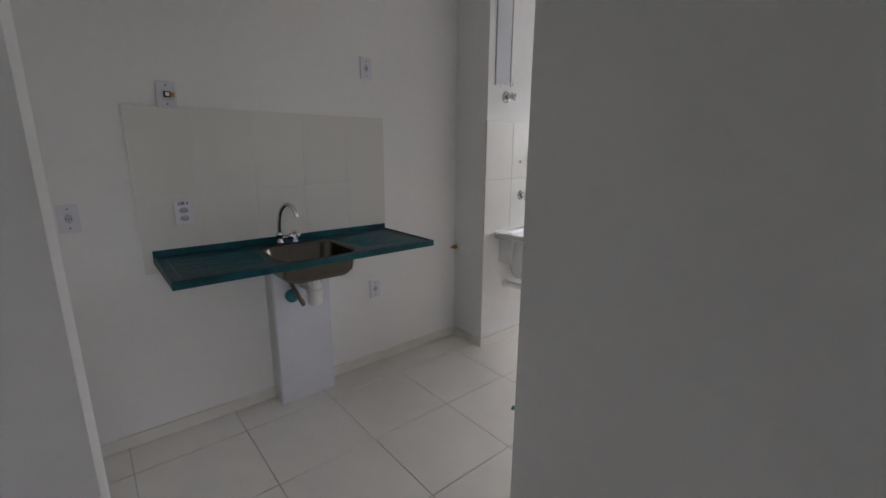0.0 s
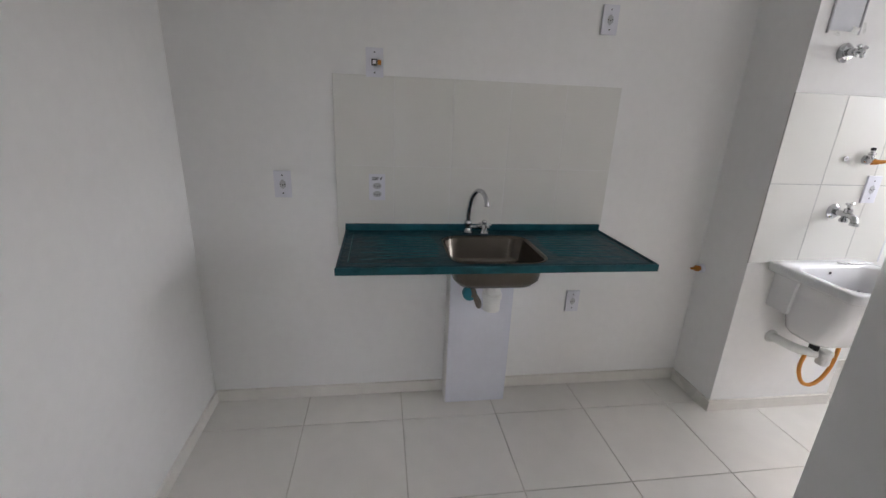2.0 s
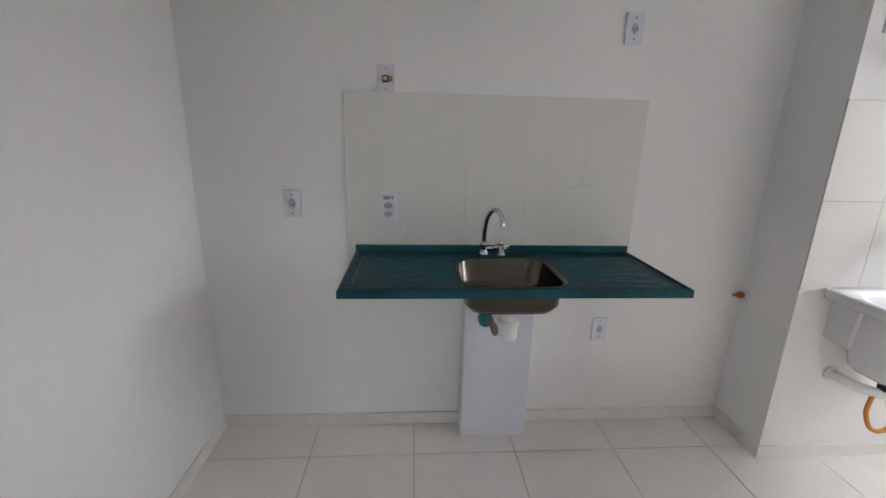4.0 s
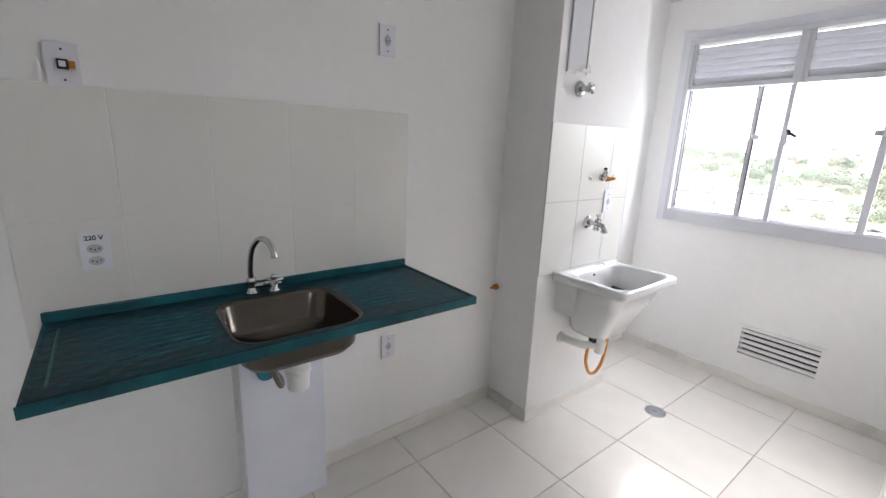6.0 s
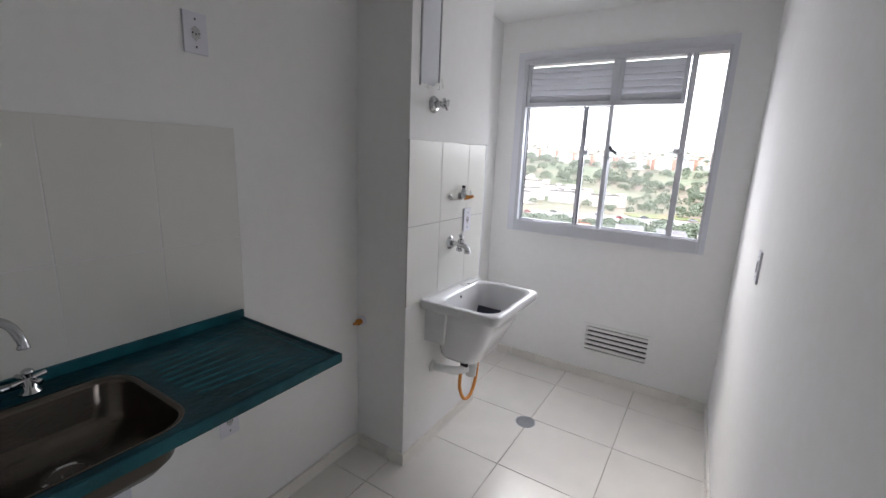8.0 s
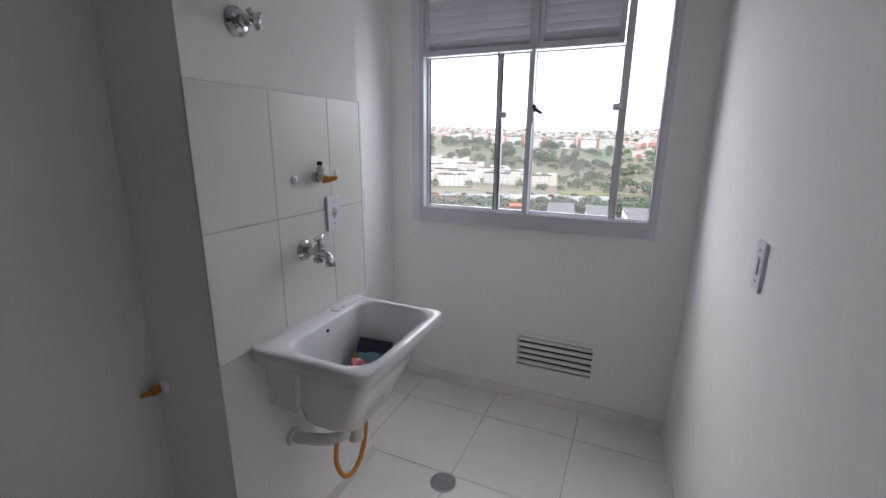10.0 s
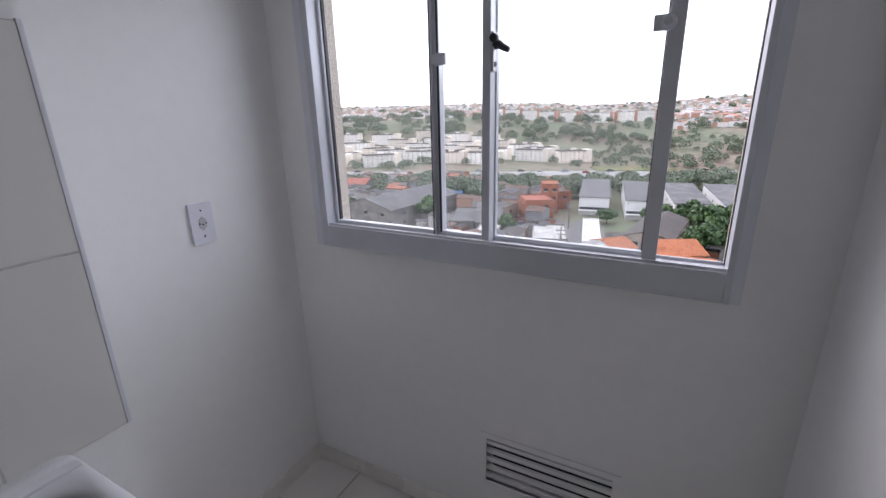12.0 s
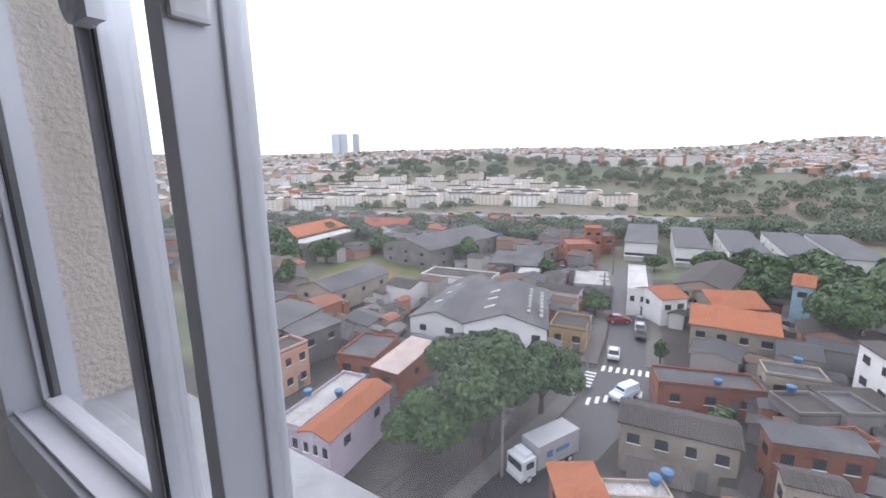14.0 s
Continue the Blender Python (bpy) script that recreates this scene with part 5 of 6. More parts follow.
def tree(x, y, h, spread, count, size, seed, label, z=None):
    """A tapered trunk, limbs, and a crown of leaf sprays."""
    rng = random.Random(seed)
    th = empty("tree", (x, y, G if z is None else z), label, "tree", "trees of the valley")
    blobs = []
    for k in range(11):
        a, q = rng.uniform(0, 6.28), rng.uniform(0.1, 0.72)
        blobs.append((spread * q * math.cos(a), spread * q * math.sin(a), h * rng.uniform(0.48, 0.80) - 0.12 * h * q, spread * rng.uniform(0.26, 0.46)))
    blobs.append((0, 0, h * 0.78, spread * 0.42))
    tr = put("trunk", tube([(0, 0, -0.3), (0.1, 0, h * 0.2), (-0.05, 0.1, h * 0.45), (0, 0, h * 0.7)], lambda t: h * 0.03 * (1.25 - t), 10), BARK)
    tr.parent = th
    for b in blobs[:5]:
        ob = put("limb", tube([(0, 0, h * 0.22), (b[0] * 0.4, b[1] * 0.4, h * 0.36), (b[0] * 0.85, b[1] * 0.85, b[2])], lambda t: h * 0.014 * (1.2 - t), 7, smooth_steps=4), BARK)
        ob.parent = tr
    cr = new("crown", leaf_cloud(blobs, count, size, seed))
    cr.parent = th
    return th


tree(40.2, 15.0, 11.8, 8.6, 30000, 0.25, 1, "large broad tree with dense green crown by the street")
tree(47.6, 11.6, 9.5, 4.6, 10000, 0.24, 2, "broad green street tree leaning over the pavement")
tree(34.4, 19.2, 8.0, 4.4, 9000, 0.24, 3, "dark green tree beside the lilac house")
tree(84.5, -24.5, 11, 7.0, 12000, 0.32, 4, "tall dark green tree behind the houses")
tree(92, -33, 12, 8.0, 12000, 0.34, 5, "tall dark green tree behind the houses")
tree(100, -16, 8, 5.0, 6000, 0.32, 6, "green tree between the sheds")
tree(68.2, 0.0, 4.2, 1.3, 700, 0.3, 7, "small round street tree")
tree(112, 52.7, 8.5, 4.6, 2200, 0.5, 8, "round green tree in the yard")
tree(68, 77.6, 9, 3.2, 1500, 0.5, 9, "slender tree between the houses")
tree(85.3, 12.2, 5, 3.2, 1300, 0.4, 10, "small tree beside the street")
tree(49.5, -6.5, 5.5, 2.0, 1200, 0.35, 11, "dark narrow tree between the houses")
tree(104, 27, 6.5, 3.4, 1200, 0.45, 12, "green tree in the yard")
trunk_tree = tree(118, -20, 8.5, 6.0, 1600, 0.6, 13, "green tree before the sheds")
for x, y, s in ((126, -8, 0.8), (122, -30, 1.0), (112, -28, 1.1), (128, 4.5, 0.5), (95, 92, 0.9), (86, 100, 1.0), (113, 84, 0.8), (98, 117, 1.1), (118, 88, 0.7), (134, -17, 0.8), (134, -30, 0.9), (76, -34, 1.0), (108, -40, 1.2), (124, -44, 1.2)):
    c = copy_thing(trunk_tree, Matrix.Translation((x, y, G)) @ Matrix.Rotation(x * 1.3, 4, "Z") @ Matrix.Scale(s, 4))

# belts of trees along the highway and on the banks, too many to count
rng = np.random.default_rng(5)
# leaf copy paled and greyed, painting distance haze into the colour
HAZED_LEAF = LEAF.copy()
HAZED_LEAF.name = "pale_scrub_leaves"
for el, c in zip(HAZED_LEAF.node_tree.nodes["Color Ramp"].color_ramp.elements, ((0.070, 0.095, 0.058, 1), (0.10, 0.13, 0.078, 1), (0.14, 0.17, 0.10, 1))):
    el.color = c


def wood(name, spots, label, count, size):
    blobs = []
    for x, y, r in spots:
        blobs.append((x, y, rise(x, y) + r * 0.75, r))
    me = leaf_cloud(blobs, count, size, 77)
    me.name = name
    me.materials[0] = HAZED_LEAF
    return tagged(new(name, me), label, "woods", kind="stuff")


belt = []
for k in range(520):
    t = rng.uniform(-0.25, 1.15)
    side = rng.uniform(0, 1)
    px, py = 262 + (150 - 262) * t, -90 + (210 + 90) * t
    off = 8 + rng.uniform(8, 46)
    belt.append((px - off * 0.93, py - off * 0.35, rng.uniform(2.2, 4.8)))
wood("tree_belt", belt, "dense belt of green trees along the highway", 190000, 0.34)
hill = []
for k in range(170):
    a, r = radians(rng.uniform(2, 44)), rng.uniform(400, 590)
    hill.append((r * math.cos(a), r * math.sin(a), rng.uniform(2.5, 6.5)))
for k in range(280):
    a, r = radians(rng.uniform(-28, 3)), rng.uniform(270, 520)
    hill.append((r * math.cos(a), r * math.sin(a), rng.uniform(2.0, 4.5)))
for k in range(260):
    a, r = radians(rng.uniform(-25, 75)), rng.uniform(265, 420)
    hill.append((r * math.cos(a), r * math.sin(a), rng.uniform(1.8, 3.6)))
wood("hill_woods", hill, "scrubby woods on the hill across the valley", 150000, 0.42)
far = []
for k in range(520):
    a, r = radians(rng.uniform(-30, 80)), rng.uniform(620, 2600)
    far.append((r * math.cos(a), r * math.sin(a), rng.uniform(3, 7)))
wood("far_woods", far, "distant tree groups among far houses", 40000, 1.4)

# ---- apartment blocks across the valley ----
APT_CREAM = layered("apartment_cream", [(0.66, 0.58, 0.48), (0.74, 0.67, 0.58)], 0.9, 0.05, dirt=0.15)
APT_WHITE = layered("apartment_white", [(0.70, 0.66, 0.60), (0.78, 0.75, 0.70)], 0.9, 0.05, dirt=0.15)
APT_RED = layered("apartment_red", [(0.46, 0.24, 0.17), (0.50, 0.30, 0.23)], 0.9, 0.05)
# tower's grey-blue made paler, with the horizon haze in its colour
APT_GREY = layered("haze_paled_grey_blue", [(0.58, 0.62, 0.68), (0.64, 0.68, 0.74)], 0.9, 0.05)


FAR_PANE = material("far_window_pane", (0.30, 0.29, 0.28), 0.3, grain=0.2, grain_size=1)


def block(wall, trim_, w, d, h, label, floors=4, cols=6):
    """A slab block: body, stair tower, low roof, windows floor by floor."""
    th = empty("apartment_block", (0, 0, 0), label, "apartment block", "apartment blocks across the valley")
    for nm, bm, mat in (("wall", box(-w / 2, w / 2, -d / 2, d / 2, -3, h), wall), ("roof", box(-w / 2 - 0.3, w / 2 + 0.3, -d / 2 - 0.3, d / 2 + 0.3, h + 0.01, h + 0.5), ROOF_BROWN),
                        ("stair_tower", box(w / 2 - 3.2, w / 2 + 0.4, -d / 2 - 0.5, d / 2 + 0.35, -3, h + 0.9), trim_), ("water_tank", box(-1.6, 1.6, -1.3, 1.3, h + 0.5, h + 1.5), wall)):
        ob = put(nm, bm, mat)
        ob.parent = th
    me = None
    for f in range(floors):
        for c in range(cols):
            if me is None:
                first = put("window", box(-0.5, 0.5, -0.06, 0.06, -0.4, 0.4), FAR_PANE)
                me, ob = first.data, first
            else:
                ob = new("window", me)
            ob.parent = th
            ob.location = (-w / 2 + (w - 3.6) * (c + 0.5) / cols, -d / 2, h / floors * (f + 0.55))
    return th


kinds = [block(APT_CREAM, APT_CREAM, 21, 9, 7.4, "cream four storey apartment block with cream stair tower"),
         block(APT_WHITE, APT_CREAM, 23, 9, 7.6, "white apartment block with cream stair tower"),
         block(APT_WHITE, APT_RED, 21, 11, 11, "white apartment block with red stair tower on the ridge")]
spots = []
for row, (dist, step, lo, hi) in enumerate(((304, 4.5, 7, 60), (322, 4.4, 11, 62), (342, 4.3, 13, 54), (366, 4.2, 16, 46), (392, 4.1, 18, 40))):
    a = lo
    k = 0
    while a < hi:
        spots.append((kinds[(row * 2 + k) % 3 == 0 and 0 or 1 if (row + k) % 3 else 0], a, dist + 9 * math.sin(k * 2.1 + row)))
        a += step * (1.08 + 0.26 * math.sin(k * 1.7 + row))
        k += 1
for k in range(9):
    spots.append((kinds[2], -1 + 2.15 * k + (0.5 if k > 4 else 0), 560 + 12 * math.sin(k)))
for kind, a, dist in spots:
    x, y = dist * math.cos(radians(a)), dist * math.sin(radians(a))
    copy_thing(kind, Matrix.Translation((x, y, rise(x, y))) @ Matrix.Rotation(radians(a - 90 + 22 * math.sin(a * 3)), 4, "Z"))
for k_, (x, y) in zip(kinds, ((320, 290), (300, 320), (555, 40))):
    k_.location = (x, y, rise(x, y))
    k_.rotation_euler = (0, 0, radians(-50))
tower = block(APT_GREY, APT_WHITE, 26, 18, 78, "haze-paled grey high-rise tower on the horizon", 12, 5)
for a, dist in ((43.0, 1650), (41.9, 1655), (40.4, 1690)):
    x, y = dist * math.cos(radians(a)), dist * math.sin(radians(a))
    copy_thing(tower, Matrix.Translation((x, y, rise(x, y) - 3)) @ Matrix.Rotation(radians(a - 90), 4, "Z"))
x, y = 1660 * math.cos(radians(42.45)), 1660 * math.sin(radians(42.45))
tower.location, tower.rotation_euler = (x, y, rise(x, y) - 3), (0, 0, radians(-47))

# ---- houses of the far town: small boxes, past counting ----
TOWN = bpy.data.materials.new("haze_paled_town_walls")
TOWN.use_nodes = True
tn, tl = TOWN.node_tree.nodes, TOWN.node_tree.links
tg, tr_ = tn.new("ShaderNodeNewGeometry"), tn.new("ShaderNodeValToRGB")
tr_.color_ramp.interpolation = "CONSTANT"
# far wall tones lightened in the colour to imitate haze
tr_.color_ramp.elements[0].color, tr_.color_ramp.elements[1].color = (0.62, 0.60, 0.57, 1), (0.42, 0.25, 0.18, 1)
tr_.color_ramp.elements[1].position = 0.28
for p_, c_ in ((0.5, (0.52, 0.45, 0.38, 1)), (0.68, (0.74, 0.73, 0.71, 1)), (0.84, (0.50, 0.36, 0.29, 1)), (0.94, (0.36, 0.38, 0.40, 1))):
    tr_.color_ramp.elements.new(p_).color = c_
tl.new(tg.outputs["Random Per Island"], tr_.inputs[0])
tl.new(tr_.outputs[0], tn["Principled BSDF"].inputs["Base Color"])
tn["Principled BSDF"].inputs["Roughness"].default_value = 0.9


TOWN_ROOF = TOWN.copy()
TOWN_ROOF.name = "far_town_roofs"
# roof tones lightened the same way, as haze over distance
for el, c_ in zip(TOWN_ROOF.node_tree.nodes["Color Ramp"].color_ramp.elements, ((0.27, 0.27, 0.275, 1), (0.42, 0.22, 0.15, 1), (0.22, 0.19, 0.17, 1), (0.50, 0.49, 0.48, 1), (0.36, 0.27, 0.22, 1), (0.32, 0.32, 0.32, 1))):
    el.color = c_


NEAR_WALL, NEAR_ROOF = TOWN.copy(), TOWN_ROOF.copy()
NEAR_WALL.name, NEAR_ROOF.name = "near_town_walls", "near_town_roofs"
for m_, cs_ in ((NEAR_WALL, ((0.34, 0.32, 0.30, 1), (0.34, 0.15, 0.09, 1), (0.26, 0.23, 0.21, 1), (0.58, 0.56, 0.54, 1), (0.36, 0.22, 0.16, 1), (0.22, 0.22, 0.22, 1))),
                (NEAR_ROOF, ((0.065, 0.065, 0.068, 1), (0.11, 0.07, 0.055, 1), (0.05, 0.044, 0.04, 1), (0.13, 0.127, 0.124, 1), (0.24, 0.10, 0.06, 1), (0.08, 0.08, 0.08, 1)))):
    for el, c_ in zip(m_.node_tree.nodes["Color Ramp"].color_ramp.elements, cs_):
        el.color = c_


def town(name, places, label, walls=TOWN, roofs=TOWN_ROOF):
    vs, fs = [], []
    for x, y, w, d, h, a in places:
        z, b = rise(x, y), len(vs)
        c, s = math.cos(a), math.sin(a)
        for zz in (z - 3, z + h):
            for ux, uy in ((-w, -d), (w, -d), (w, d), (-w, d)):
                vs.append((x + (ux * c - uy * s) / 2, y + (ux * s + uy * c) / 2, zz))
        p_ = 0.16 * d
        vs += [(x - w / 2 * c, y - w / 2 * s, z + h + p_), (x + w / 2 * c, y + w / 2 * s, z + h + p_)]
        for ux, uy, zz in ((-w - 0.6, -d - 0.6, 0), (w + 0.6, -d - 0.6, 0), (w + 0.6, 0, p_), (w + 0.6, d + 0.6, 0), (-w - 0.6, d + 0.6, 0), (-w - 0.6, 0, p_)):
            vs.append((x + (ux * c - uy * s) / 2, y + (ux * s + uy * c) / 2, z + h + zz + 0.06))
        fs += [(b, b + 1, b + 5, b + 4), (b + 1, b + 2, b + 6, b + 5), (b + 2, b + 3, b + 7, b + 6), (b + 3, b, b + 4, b + 7),
               (b + 5, b + 6, b + 9), (b + 7, b + 4, b + 8), (b + 10, b + 11, b + 12, b + 15), (b + 15, b + 12, b + 13, b + 14)]
    me = bpy.data.meshes.new(name)
    me.from_pydata(vs, [], fs)
    me.materials.append(walls)
    me.materials.append(roofs)
    me.polygons.foreach_set("material_index", [int(i % 8 > 5) for i in range(len(fs))])
    return tagged(new(name, me), label, "houses", kind="stuff")


places = []
for k in range(7500):
    a, r = radians(rng.uniform(-34, 84)), 600 + 2100 * rng.uniform(0, 1) ** 1.5
    places.append((r * math.cos(a), r * math.sin(a), rng.uniform(6, 14), rng.uniform(5, 9), rng.uniform(2.5, 6), rng.uniform(0, 3.1)))
for k in range(420):
    a, r = radians(rng.uniform(-32, -4)), rng.uniform(430, 640)
    places.append((r * math.cos(a), r * math.sin(a), rng.uniform(5, 10), rng.uniform(4.5, 7), rng.uniform(2.5, 5), rng.uniform(0, 3.1)))
for k in range(300):
    a, r = radians(rng.uniform(42, 84)), rng.uniform(330, 600)
    places.append((r * math.cos(a), r * math.sin(a), rng.uniform(5, 12), rng.uniform(5, 8), rng.uniform(2.5, 5), rng.uniform(0, 3.1)))
town("far_town", places, "far hillside town of small brick and haze-paled houses")
near = []
for k in range(2600):
    x, y = rng.uniform(26, 200), rng.uniform(-110, 190)
    w_, d_ = rng.uniform(4, 9), rng.uniform(3.5, 6.5)
    rr_ = math.hypot(w_, d_) / 2
    if abs(y - (4 + (x - 60) * 0.09)) < 6.5 + rr_ or math.hypot(x - 94, y - 68) < 19 + rr_ or x < 26 + rr_ or (y > 6 and x < 56) or math.hypot(x - 59, y - 4) < 9 + rr_:
        continue
    if (x - 160 + (y - 210) * 0.4) > -10 or any(math.hypot(x - q[0], y - q[1]) < (q[2] + rr_) * 0.72 for q in LOTS) or math.hypot(x - 112, y - 30) < 12 or (x > 104 and y < 17) or (x > 96 and y < -5) or math.hypot(x - 150, y - 60) < 16:
        continue
    LOTS.append((x, y, rr_))
    near.append((x, y, w_, d_, rng.uniform(2.6, 5.0), rng.uniform(-0.12, 0.12) + (1.45 if k % 3 else 3.02)))
for k in range(1500):
    x, y = rng.uniform(29, 120), rng.uniform(-48, 62)
    w_, d_ = rng.uniform(1.4, 4.2), rng.uniform(1.0, 2.6)
    rr_ = math.hypot(w_, d_) / 2
    if abs(y - (4 + (x - 60) * 0.09)) < 5.6 + rr_ or math.hypot(x - 94, y - 68) < 19 or (y > 2 and x < 54) or math.hypot(x - 59, y - 4) < 8.5 + rr_ or (x > 100 and y < 17):
        continue
    if any(math.hypot(x - q[0], y - q[1]) < q[2] * 0.8 + rr_ * 0.3 for q in LOTS):
        continue
    LOTS.append((x, y, rr_))
    near.append((x, y, w_, d_, rng.uniform(1.6, 3.2), rng.uniform(-0.2, 0.2) + (1.45 if k % 2 else 3.02)))
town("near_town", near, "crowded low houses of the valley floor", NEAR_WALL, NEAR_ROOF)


# ---- vehicles ----
TYRE = material("tyre_rubber", (0.02, 0.02, 0.02), 0.8, grain=0.2)
CAR_GLASS = material("car_glass", (0.02, 0.025, 0.03), 0.08, grain=0.1)


def wheel(parent, x, y, r, wid=0.2):
    wh = put("wheel", turned([(r * 0.6, 0), (r, 0.03), (r, wid - 0.03), (r * 0.6, wid)], (x, y + wid / 2, r), "Y", 14), TYRE)
    wh.parent = parent
    rim = put("rim", turned([(r * 0.55, 0), (r * 0.5, 0.01)], (x, y - wid / 2 - 0.004 if y < 0 else y + wid / 2 + 0.012, r), "Y", 12), ALUMINIUM)
    rim.parent = wh


def car(colour, label, van=False):
    """A small car or van: shaped body, glasshouse, wheels, lights."""
    paint = material("car_paint", colour, 0.25, grain=0.04, coat=0.6)
    th = empty("van" if van else "car", (0, 0, 0), label, "van" if van else "car", "cars in the streets")
    bm = bmesh.new()
    prof = ((-2.0, 0.35), (-2.05, 0.75), (-1.9, 0.95), (-1.0, 1.0), (1.0, 1.0), (1.85, 0.85), (2.05, 0.6), (2.0, 0.32))
    a = [bm.verts.new((x, -0.82, z)) for x, z in prof]
    b = [bm.verts.new((x, 0.82, z)) for x, z in prof]
    bridge(bm, [a, b], True, True)
    ob = put("body", bm, paint, bevel=0.05)
    ob.parent = th
    prof = ((-1.95, 0.98), (-1.9, 1.75), (0.4, 1.78), (1.15, 0.98)) if van else ((-1.7, 0.97), (-1.15, 1.42), (0.25, 1.44), (0.95, 0.97))
    bm = bmesh.new()
    a = [bm.verts.new((x, -0.76 + 0.12 * (z > 1.2), z)) for x, z in prof]
    b = [bm.verts.new((x, 0.76 - 0.12 * (z > 1.2), z)) for x, z in prof]
    bridge(bm, [a, b], True, True)
    ob = put("cabin", bm, paint if van else CAR_GLASS, bevel=0.04)
    ob.parent = th
    rf = put("roof_panel", box(-1.1, 0.2, -0.60, 0.60, 1.445, 1.475) if not van else box(0.45, 0.9, -0.56, 0.56, 1.3, 1.5), paint if not van else CAR_GLASS, bevel=0.01)
    rf.parent = th
    for x in (-1.25, 1.3):
        for y in (-0.78, 0.78):
            wheel(th, x, y, 0.31)
    for y in (-0.6, 0.6):
        hl = put("headlight", box(1.9, 2.06, y - 0.16, y + 0.16, 0.62, 0.76), ROOF_WHITE, bevel=0.02)
        hl.parent = th
    return th


cars = [car((0.62, 0.63, 0.64), "silver white car parked by the street"), car((0.03, 0.03, 0.035), "black car parked by the street"), car((0.28, 0.02, 0.02), "dark red car turning in the street"), car((0.25, 0.26, 0.28), "grey car parked by the street")]
van = car((0.62, 0.72, 0.80), "white delivery van crossing the junction", True)
van.matrix_basis = pose(56.0, 3.4, G + 0.05, 0, 0, 148)
for c_, p_ in zip(cars, ((67.7, 6.3, 96), (77.6, 3.4, 96), (83.2, 7.6, 20), (84.4, 4.1, 96))):
    c_.matrix_basis = pose(p_[0], p_[1], G + 0.05, 0, 0, p_[2] - 90)
for i, (x, y, a) in enumerate(((80.6, 3.8, 5), (108, 17.5, 20), (111, 16.5, 20), (100, 22.5, 10), (98.5, 27, 15), (103, 24, 10), (117, 27, 80), (119.5, 27.6, 80), (122, 28, 80), (124.5, 28.6, 80), (120, 22, 10),
                               (150, 58, 40), (153, 60, 40), (156, 62, 40), (160, 65, 40), (163, 66, 40), (148, 52, 40), (137, 101, 30), (140, 100, 30), (134, 103, 30), (131, 104, 30), (143, 97, 30), (135, 98, 30), (92, 25, 5), (94, 22, 5), (88, 15, 0), (62, 22, 0), (50, 40, 30))):
    copy_thing(cars[(i * 3 + i // 4) % 4], pose(x, y, G + 0.06, 0, 0, a))
for i in range(26):
    t = i / 26
    x, y = 190 + 82 * t, 230 - 300 * t
    copy_thing(cars[(i * 7) % 4], pose(x + (4 if i % 2 else -4), y, G + 0.08, 0, 0, -72))

truck = empty("box_truck", (38.6, 8.9, G + 0.05), "white box truck parked at the kerb", "truck")
truck.rotation_euler = (0, 0, radians(151))
BOX_GREY = material("truck_box_panel", (0.38, 0.38, 0.385), 0.5, grain=0.05, stain=0.15, stain_size=1)
TRUCK_WHITE = material("truck_cab_paint", (0.66, 0.67, 0.68), 0.3, coat=0.4, grain=0.03)
for nm, bm, mat in (("cargo_box", box(-4.0, 1.5, -1.15, 1.15, 0.95, 3.45), BOX_GREY), ("chassis", box(-3.9, 3.2, -0.5, 0.5, 0.55, 0.94), TYRE),
                    ("cab", box(1.65, 3.35, -1.08, 1.08, 0.6, 2.55), TRUCK_WHITE), ("windscreen", box(3.352, 3.37, -0.95, 0.95, 1.55, 2.3), CAR_GLASS),
                    ("bumper", box(3.3, 3.5, -1.05, 1.05, 0.45, 0.75), SOCKET_GREY), ("air_deflector", box(1.9, 2.8, -0.8, 0.8, 2.56, 2.95), TRUCK_WHITE)):
    ob = put(nm, bm, mat, bevel=0.03 if nm != "windscreen" else 0)
    ob.parent = truck
for s in (-1, 1):
    for x in (-2.9, -1.9, 2.5):
        wheel(truck, x, s * 0.95, 0.48, 0.28)
    ob = put("side_window", box(1.95, 2.9, min(s * 1.085, s * 1.1), max(s * 1.085, s * 1.1), 1.6, 2.25), CAR_GLASS)
    ob.parent = truck
    for x0, x1, z0, z1 in ((-0.4, 0.4, 1.9, 2.6), (-2.6, -0.8, 2.0, 2.45)):
        ob = put("side_sign", box(x0, x1, min(s * 1.152, s * 1.16), max(s * 1.152, s * 1.16), z0, z1), BLUE_PAINT)
        ob.parent = truck

# ---- poles, wires and roof tanks ----
for x, y, h in ((35.7, 11.8, 8), (61.3, 9.0, 8), (88, 11.2, 8), (118, 13.6, 8)):
    pl = empty("utility_pole", (x, y, G), "grey concrete utility pole with cross arms", "utility pole", "poles along the street")
    for nm, bm in (("pole", turned([(0.16, 0), (0.10, h)], seg=10)), ("cross_arm", box(-0.06, 0.06, -1.0, 1.0, h - 0.9, h - 0.75)), ("cross_arm", box(-0.06, 0.06, -0.8, 0.8, h - 1.7, h - 1.58)), ("transformer", turned([(0.22, 0), (0.25, 0.1), (0.25, 0.6), (0.2, 0.7)], (0.3, 0, h - 2.8), seg=12))):
        ob = put(nm, bm, PLASTER_GREY)
        ob.parent = pl
for s in (-0.9, 0, 0.9):
    tagged(put("overhead_wire", tube([(20, 15 + s, G + 7.3), (35.7, 11.8 + s, G + 7.1), (48, 10.1 + s, G + 6.6), (61.3, 9 + s, G + 7.1), (75, 10 + s, G + 6.7), (88, 11.2 + s, G + 7.1)], 0.025, 5, smooth_steps=4), TYRE), "sagging black overhead wire", "wire")
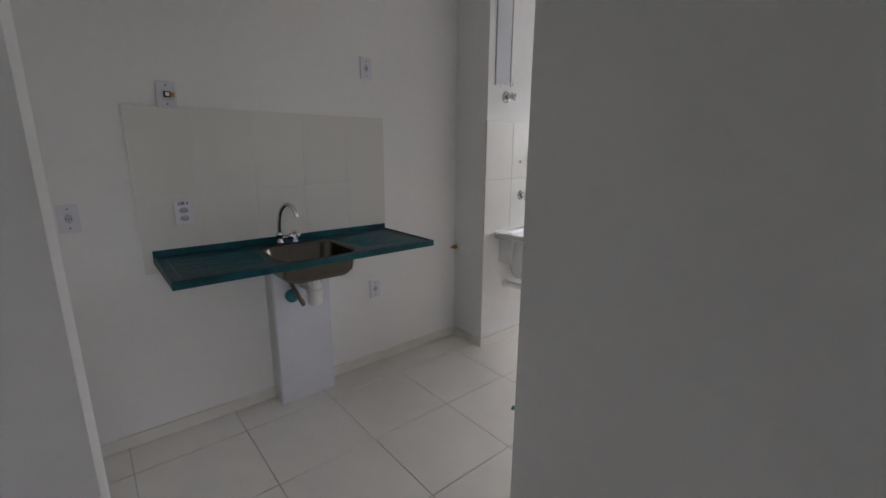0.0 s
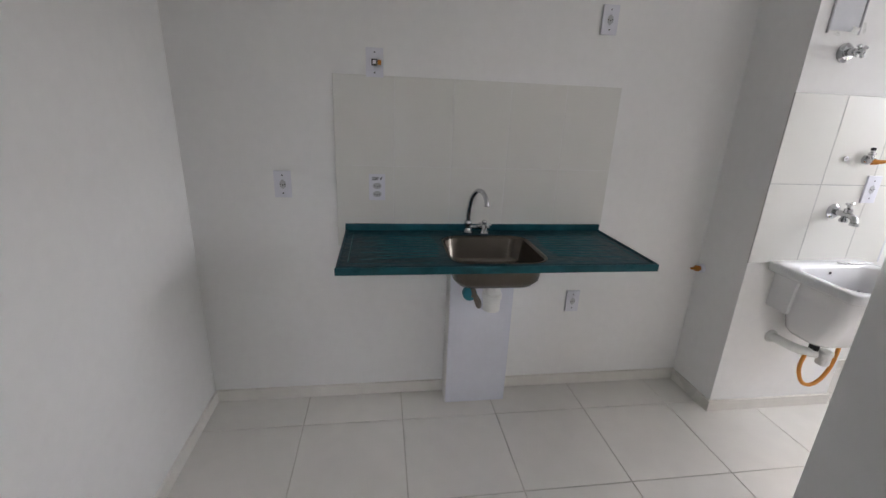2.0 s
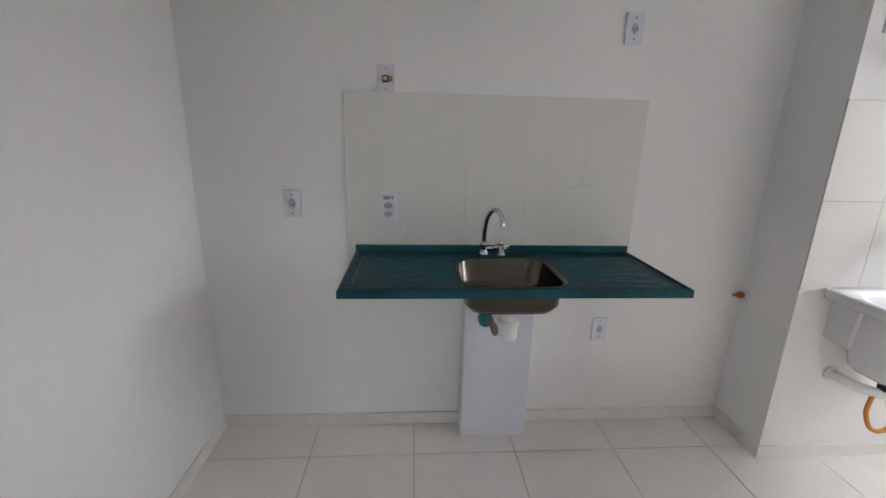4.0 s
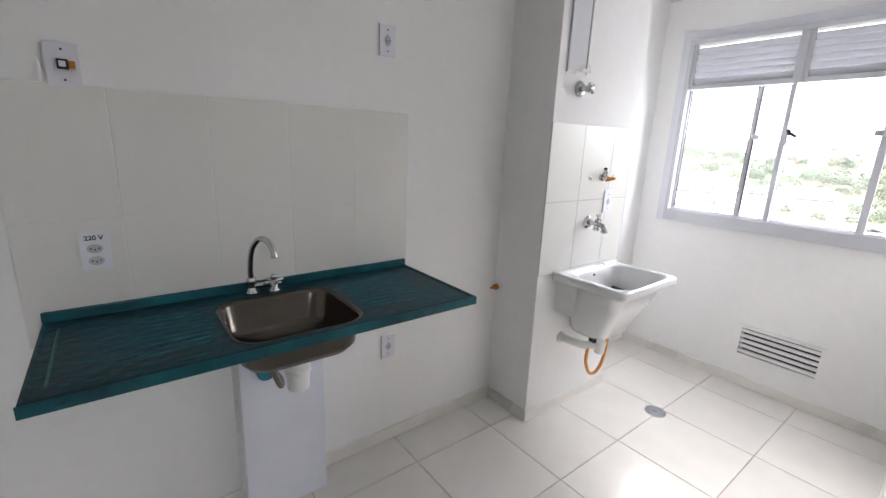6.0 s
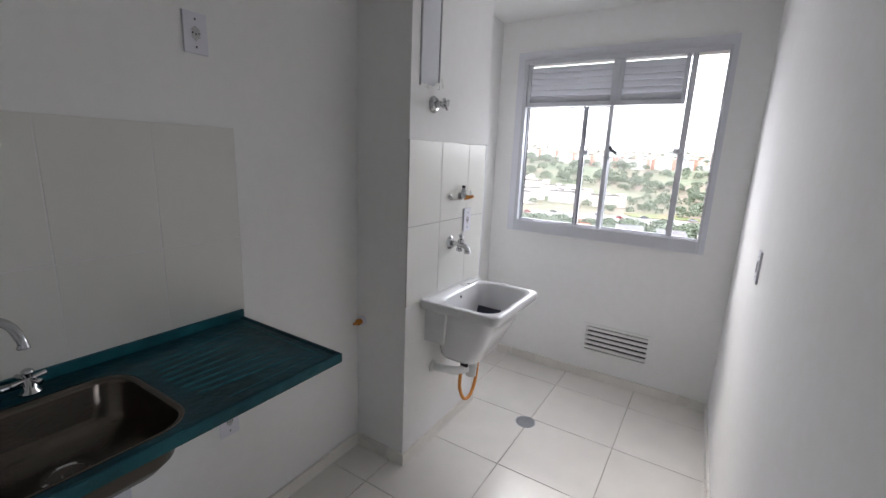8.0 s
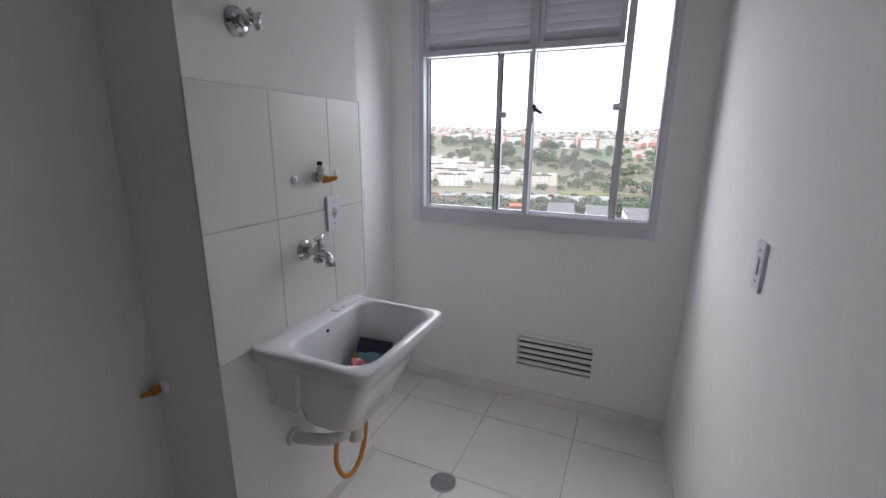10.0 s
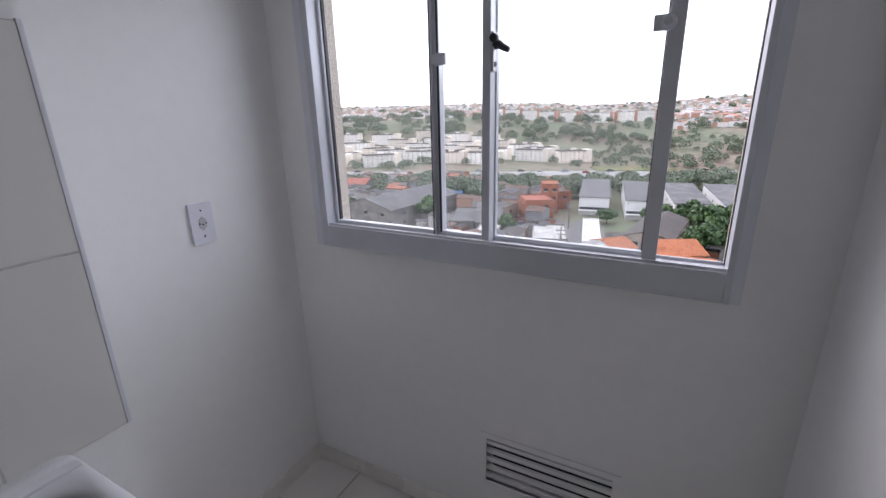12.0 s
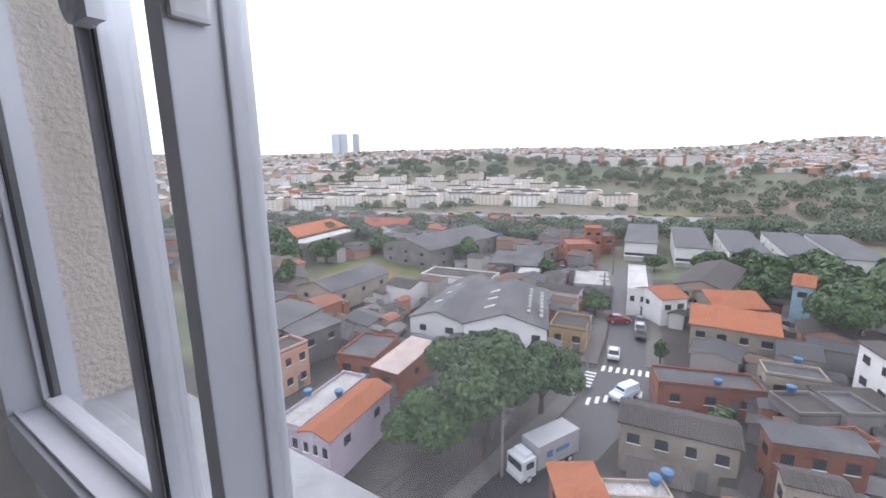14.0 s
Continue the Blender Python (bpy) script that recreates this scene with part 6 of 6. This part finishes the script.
TANK_BLUE = material("blue_water_tank", (0.04, 0.13, 0.25), 0.4, grain=0.1)
for x, y, z in ((58.0, -6.4, 3.35), (66, -15, 4.6), (34.8, -1.0, 5.0), (36.0, -1.8, 4.9), (33.0, 29.5, 5.0), (57.5, -13.0, 4.5), (31.5, 32.5, 5.0)):
    wt = empty("water_tank", (x, y, G + z), "round blue plastic water tank on a roof", "water tank", "roof tanks")
    for nm, bm in (("tub", turned([(0.34, 0), (0.46, 0.52), (0.49, 0.54), (0.49, 0.58)], seg=18)), ("lid", turned([(0.49, 0.585), (0.45, 0.67), (0.15, 0.74)], seg=18))):
        ob = put(nm, bm, TANK_BLUE)
        ob.parent = wt


# the streets run at a small angle to the flat
for ob in [o for o in scene.objects if o not in INDOORS and o.parent is None]:
    ob.matrix_basis = Matrix.Translation((0.9, 0, 0)) @ Matrix.Rotation(radians(TOWN_TURN), 4, "Z") @ ob.matrix_basis

# ---- tiles, piece by piece ----
def piece_mesh(name, w, d, h, mat, lip=0.0012):
    """A tile lying flat, corner at the origin, with eased edges."""
    bm = bmesh.new()
    a = [bm.verts.new(p) for p in ((0, 0, 0), (w, 0, 0), (w, d, 0), (0, d, 0))]
    b = [bm.verts.new(p) for p in ((0, 0, h - lip), (w, 0, h - lip), (w, d, h - lip), (0, d, h - lip))]
    c = [bm.verts.new(p) for p in ((lip, lip, h), (w - lip, lip, h), (w - lip, d - lip, h), (lip, d - lip, h))]
    bridge(bm, [a, b, c], cap_last=True)
    bmesh.ops.recalc_face_normals(bm, faces=bm.faces)
    me = bpy.data.meshes.new(name)
    bm.to_mesh(me)
    bm.free()
    me.materials.append(mat)
    return me


def axis_cuts(first, step, lo, hi, gap):
    """Spans of tiles along an axis between two walls, with joints."""
    k = math.ceil((lo - first) / step)
    cuts = [lo] + [first + step * i for i in range(k, k + 60) if lo + 0.01 < first + step * i < hi - 0.01] + [hi]
    return [(a + gap / 2, b - gap / 2) for a, b in zip(cuts, cuts[1:])]


shared = {}


def lay(parent, name, key, m, w, d, h, mat):
    k = (key, round(w, 3), round(d, 3))
    if k not in shared:
        shared[k] = piece_mesh(name, w, d, h, mat)
    ob = new(name, shared[k])
    ob.parent = parent
    ob.matrix_basis = m
    return ob


for x0, x1 in axis_cuts(0.168, 0.4535, XL, XW, 0.0038):
    for y0, y1 in axis_cuts(-0.217, 0.4475, -5.2, 0, 0.0038):
        lay(floor, "floor_tile", "floor", pose(x0, y0, -0.0045, 0.0, 0, 0), x1 - x0, y1 - y0, 0.0045, FLOOR_TILE)
for x0, x1 in axis_cuts(0.168, 0.4535, -3.6, XL, 0.005):
    for y0, y1 in axis_cuts(-0.217, 0.4475, -5.2, -1.77, 0.005):
        lay(floor, "floor_tile", "floor", pose(x0, y0, -0.0045), x1 - x0, y1 - y0, 0.0045, FLOOR_TILE)

splash = setting(put("trim_backsplash", box(-0.120, 1.127, -0.0056, -0.0002, 0.80, 1.523), WALL_GROUT), "glazed off-white tile backsplash above the sink", "backsplash")
stand = Matrix.Rotation(radians(90), 4, "X")
for i in range(5):
    for z0, z1 in ((0.80, 1.158), (1.161, 1.522)):
        x0 = -0.119 + 0.2492 * i
        lay(splash, "wall_tile", "wall", Matrix.Translation((x0 + 0.001, -0.0030, z0)) @ stand, 0.2468, z1 - z0, 0.0035, WALL_TILE)
back = setting(put("trim_laundry_tiles", box(PX0 - 0.006, PX1 - 0.006, PY - 0.0056, PY - 0.0002, 0.80, 1.523), TILE_JOINT), "white glazed tiles on the pillar above the tank", "wall tiles")
setting(put("trim_tile_edge", box(PX1 - 0.0072, PX1 + 0.0005, PY - 0.0075, PY - 0.0002, 0.80, 1.526), TRIM_PAINT, bevel=0.001), "thin pale edge strip of the laundry tiles", "trim")
for x0, x1 in ((1.7045, 1.951), (1.9545, 2.204), (2.2075, 2.388)):
    for z0, z1 in ((0.80, 1.156), (1.1595, 1.522)):
        lay(back, "wall_tile", "wall", Matrix.Translation((x0, PY - 0.0030, z0)) @ stand, x1 - x0, z1 - z0, 0.0035, WALL_TILE)
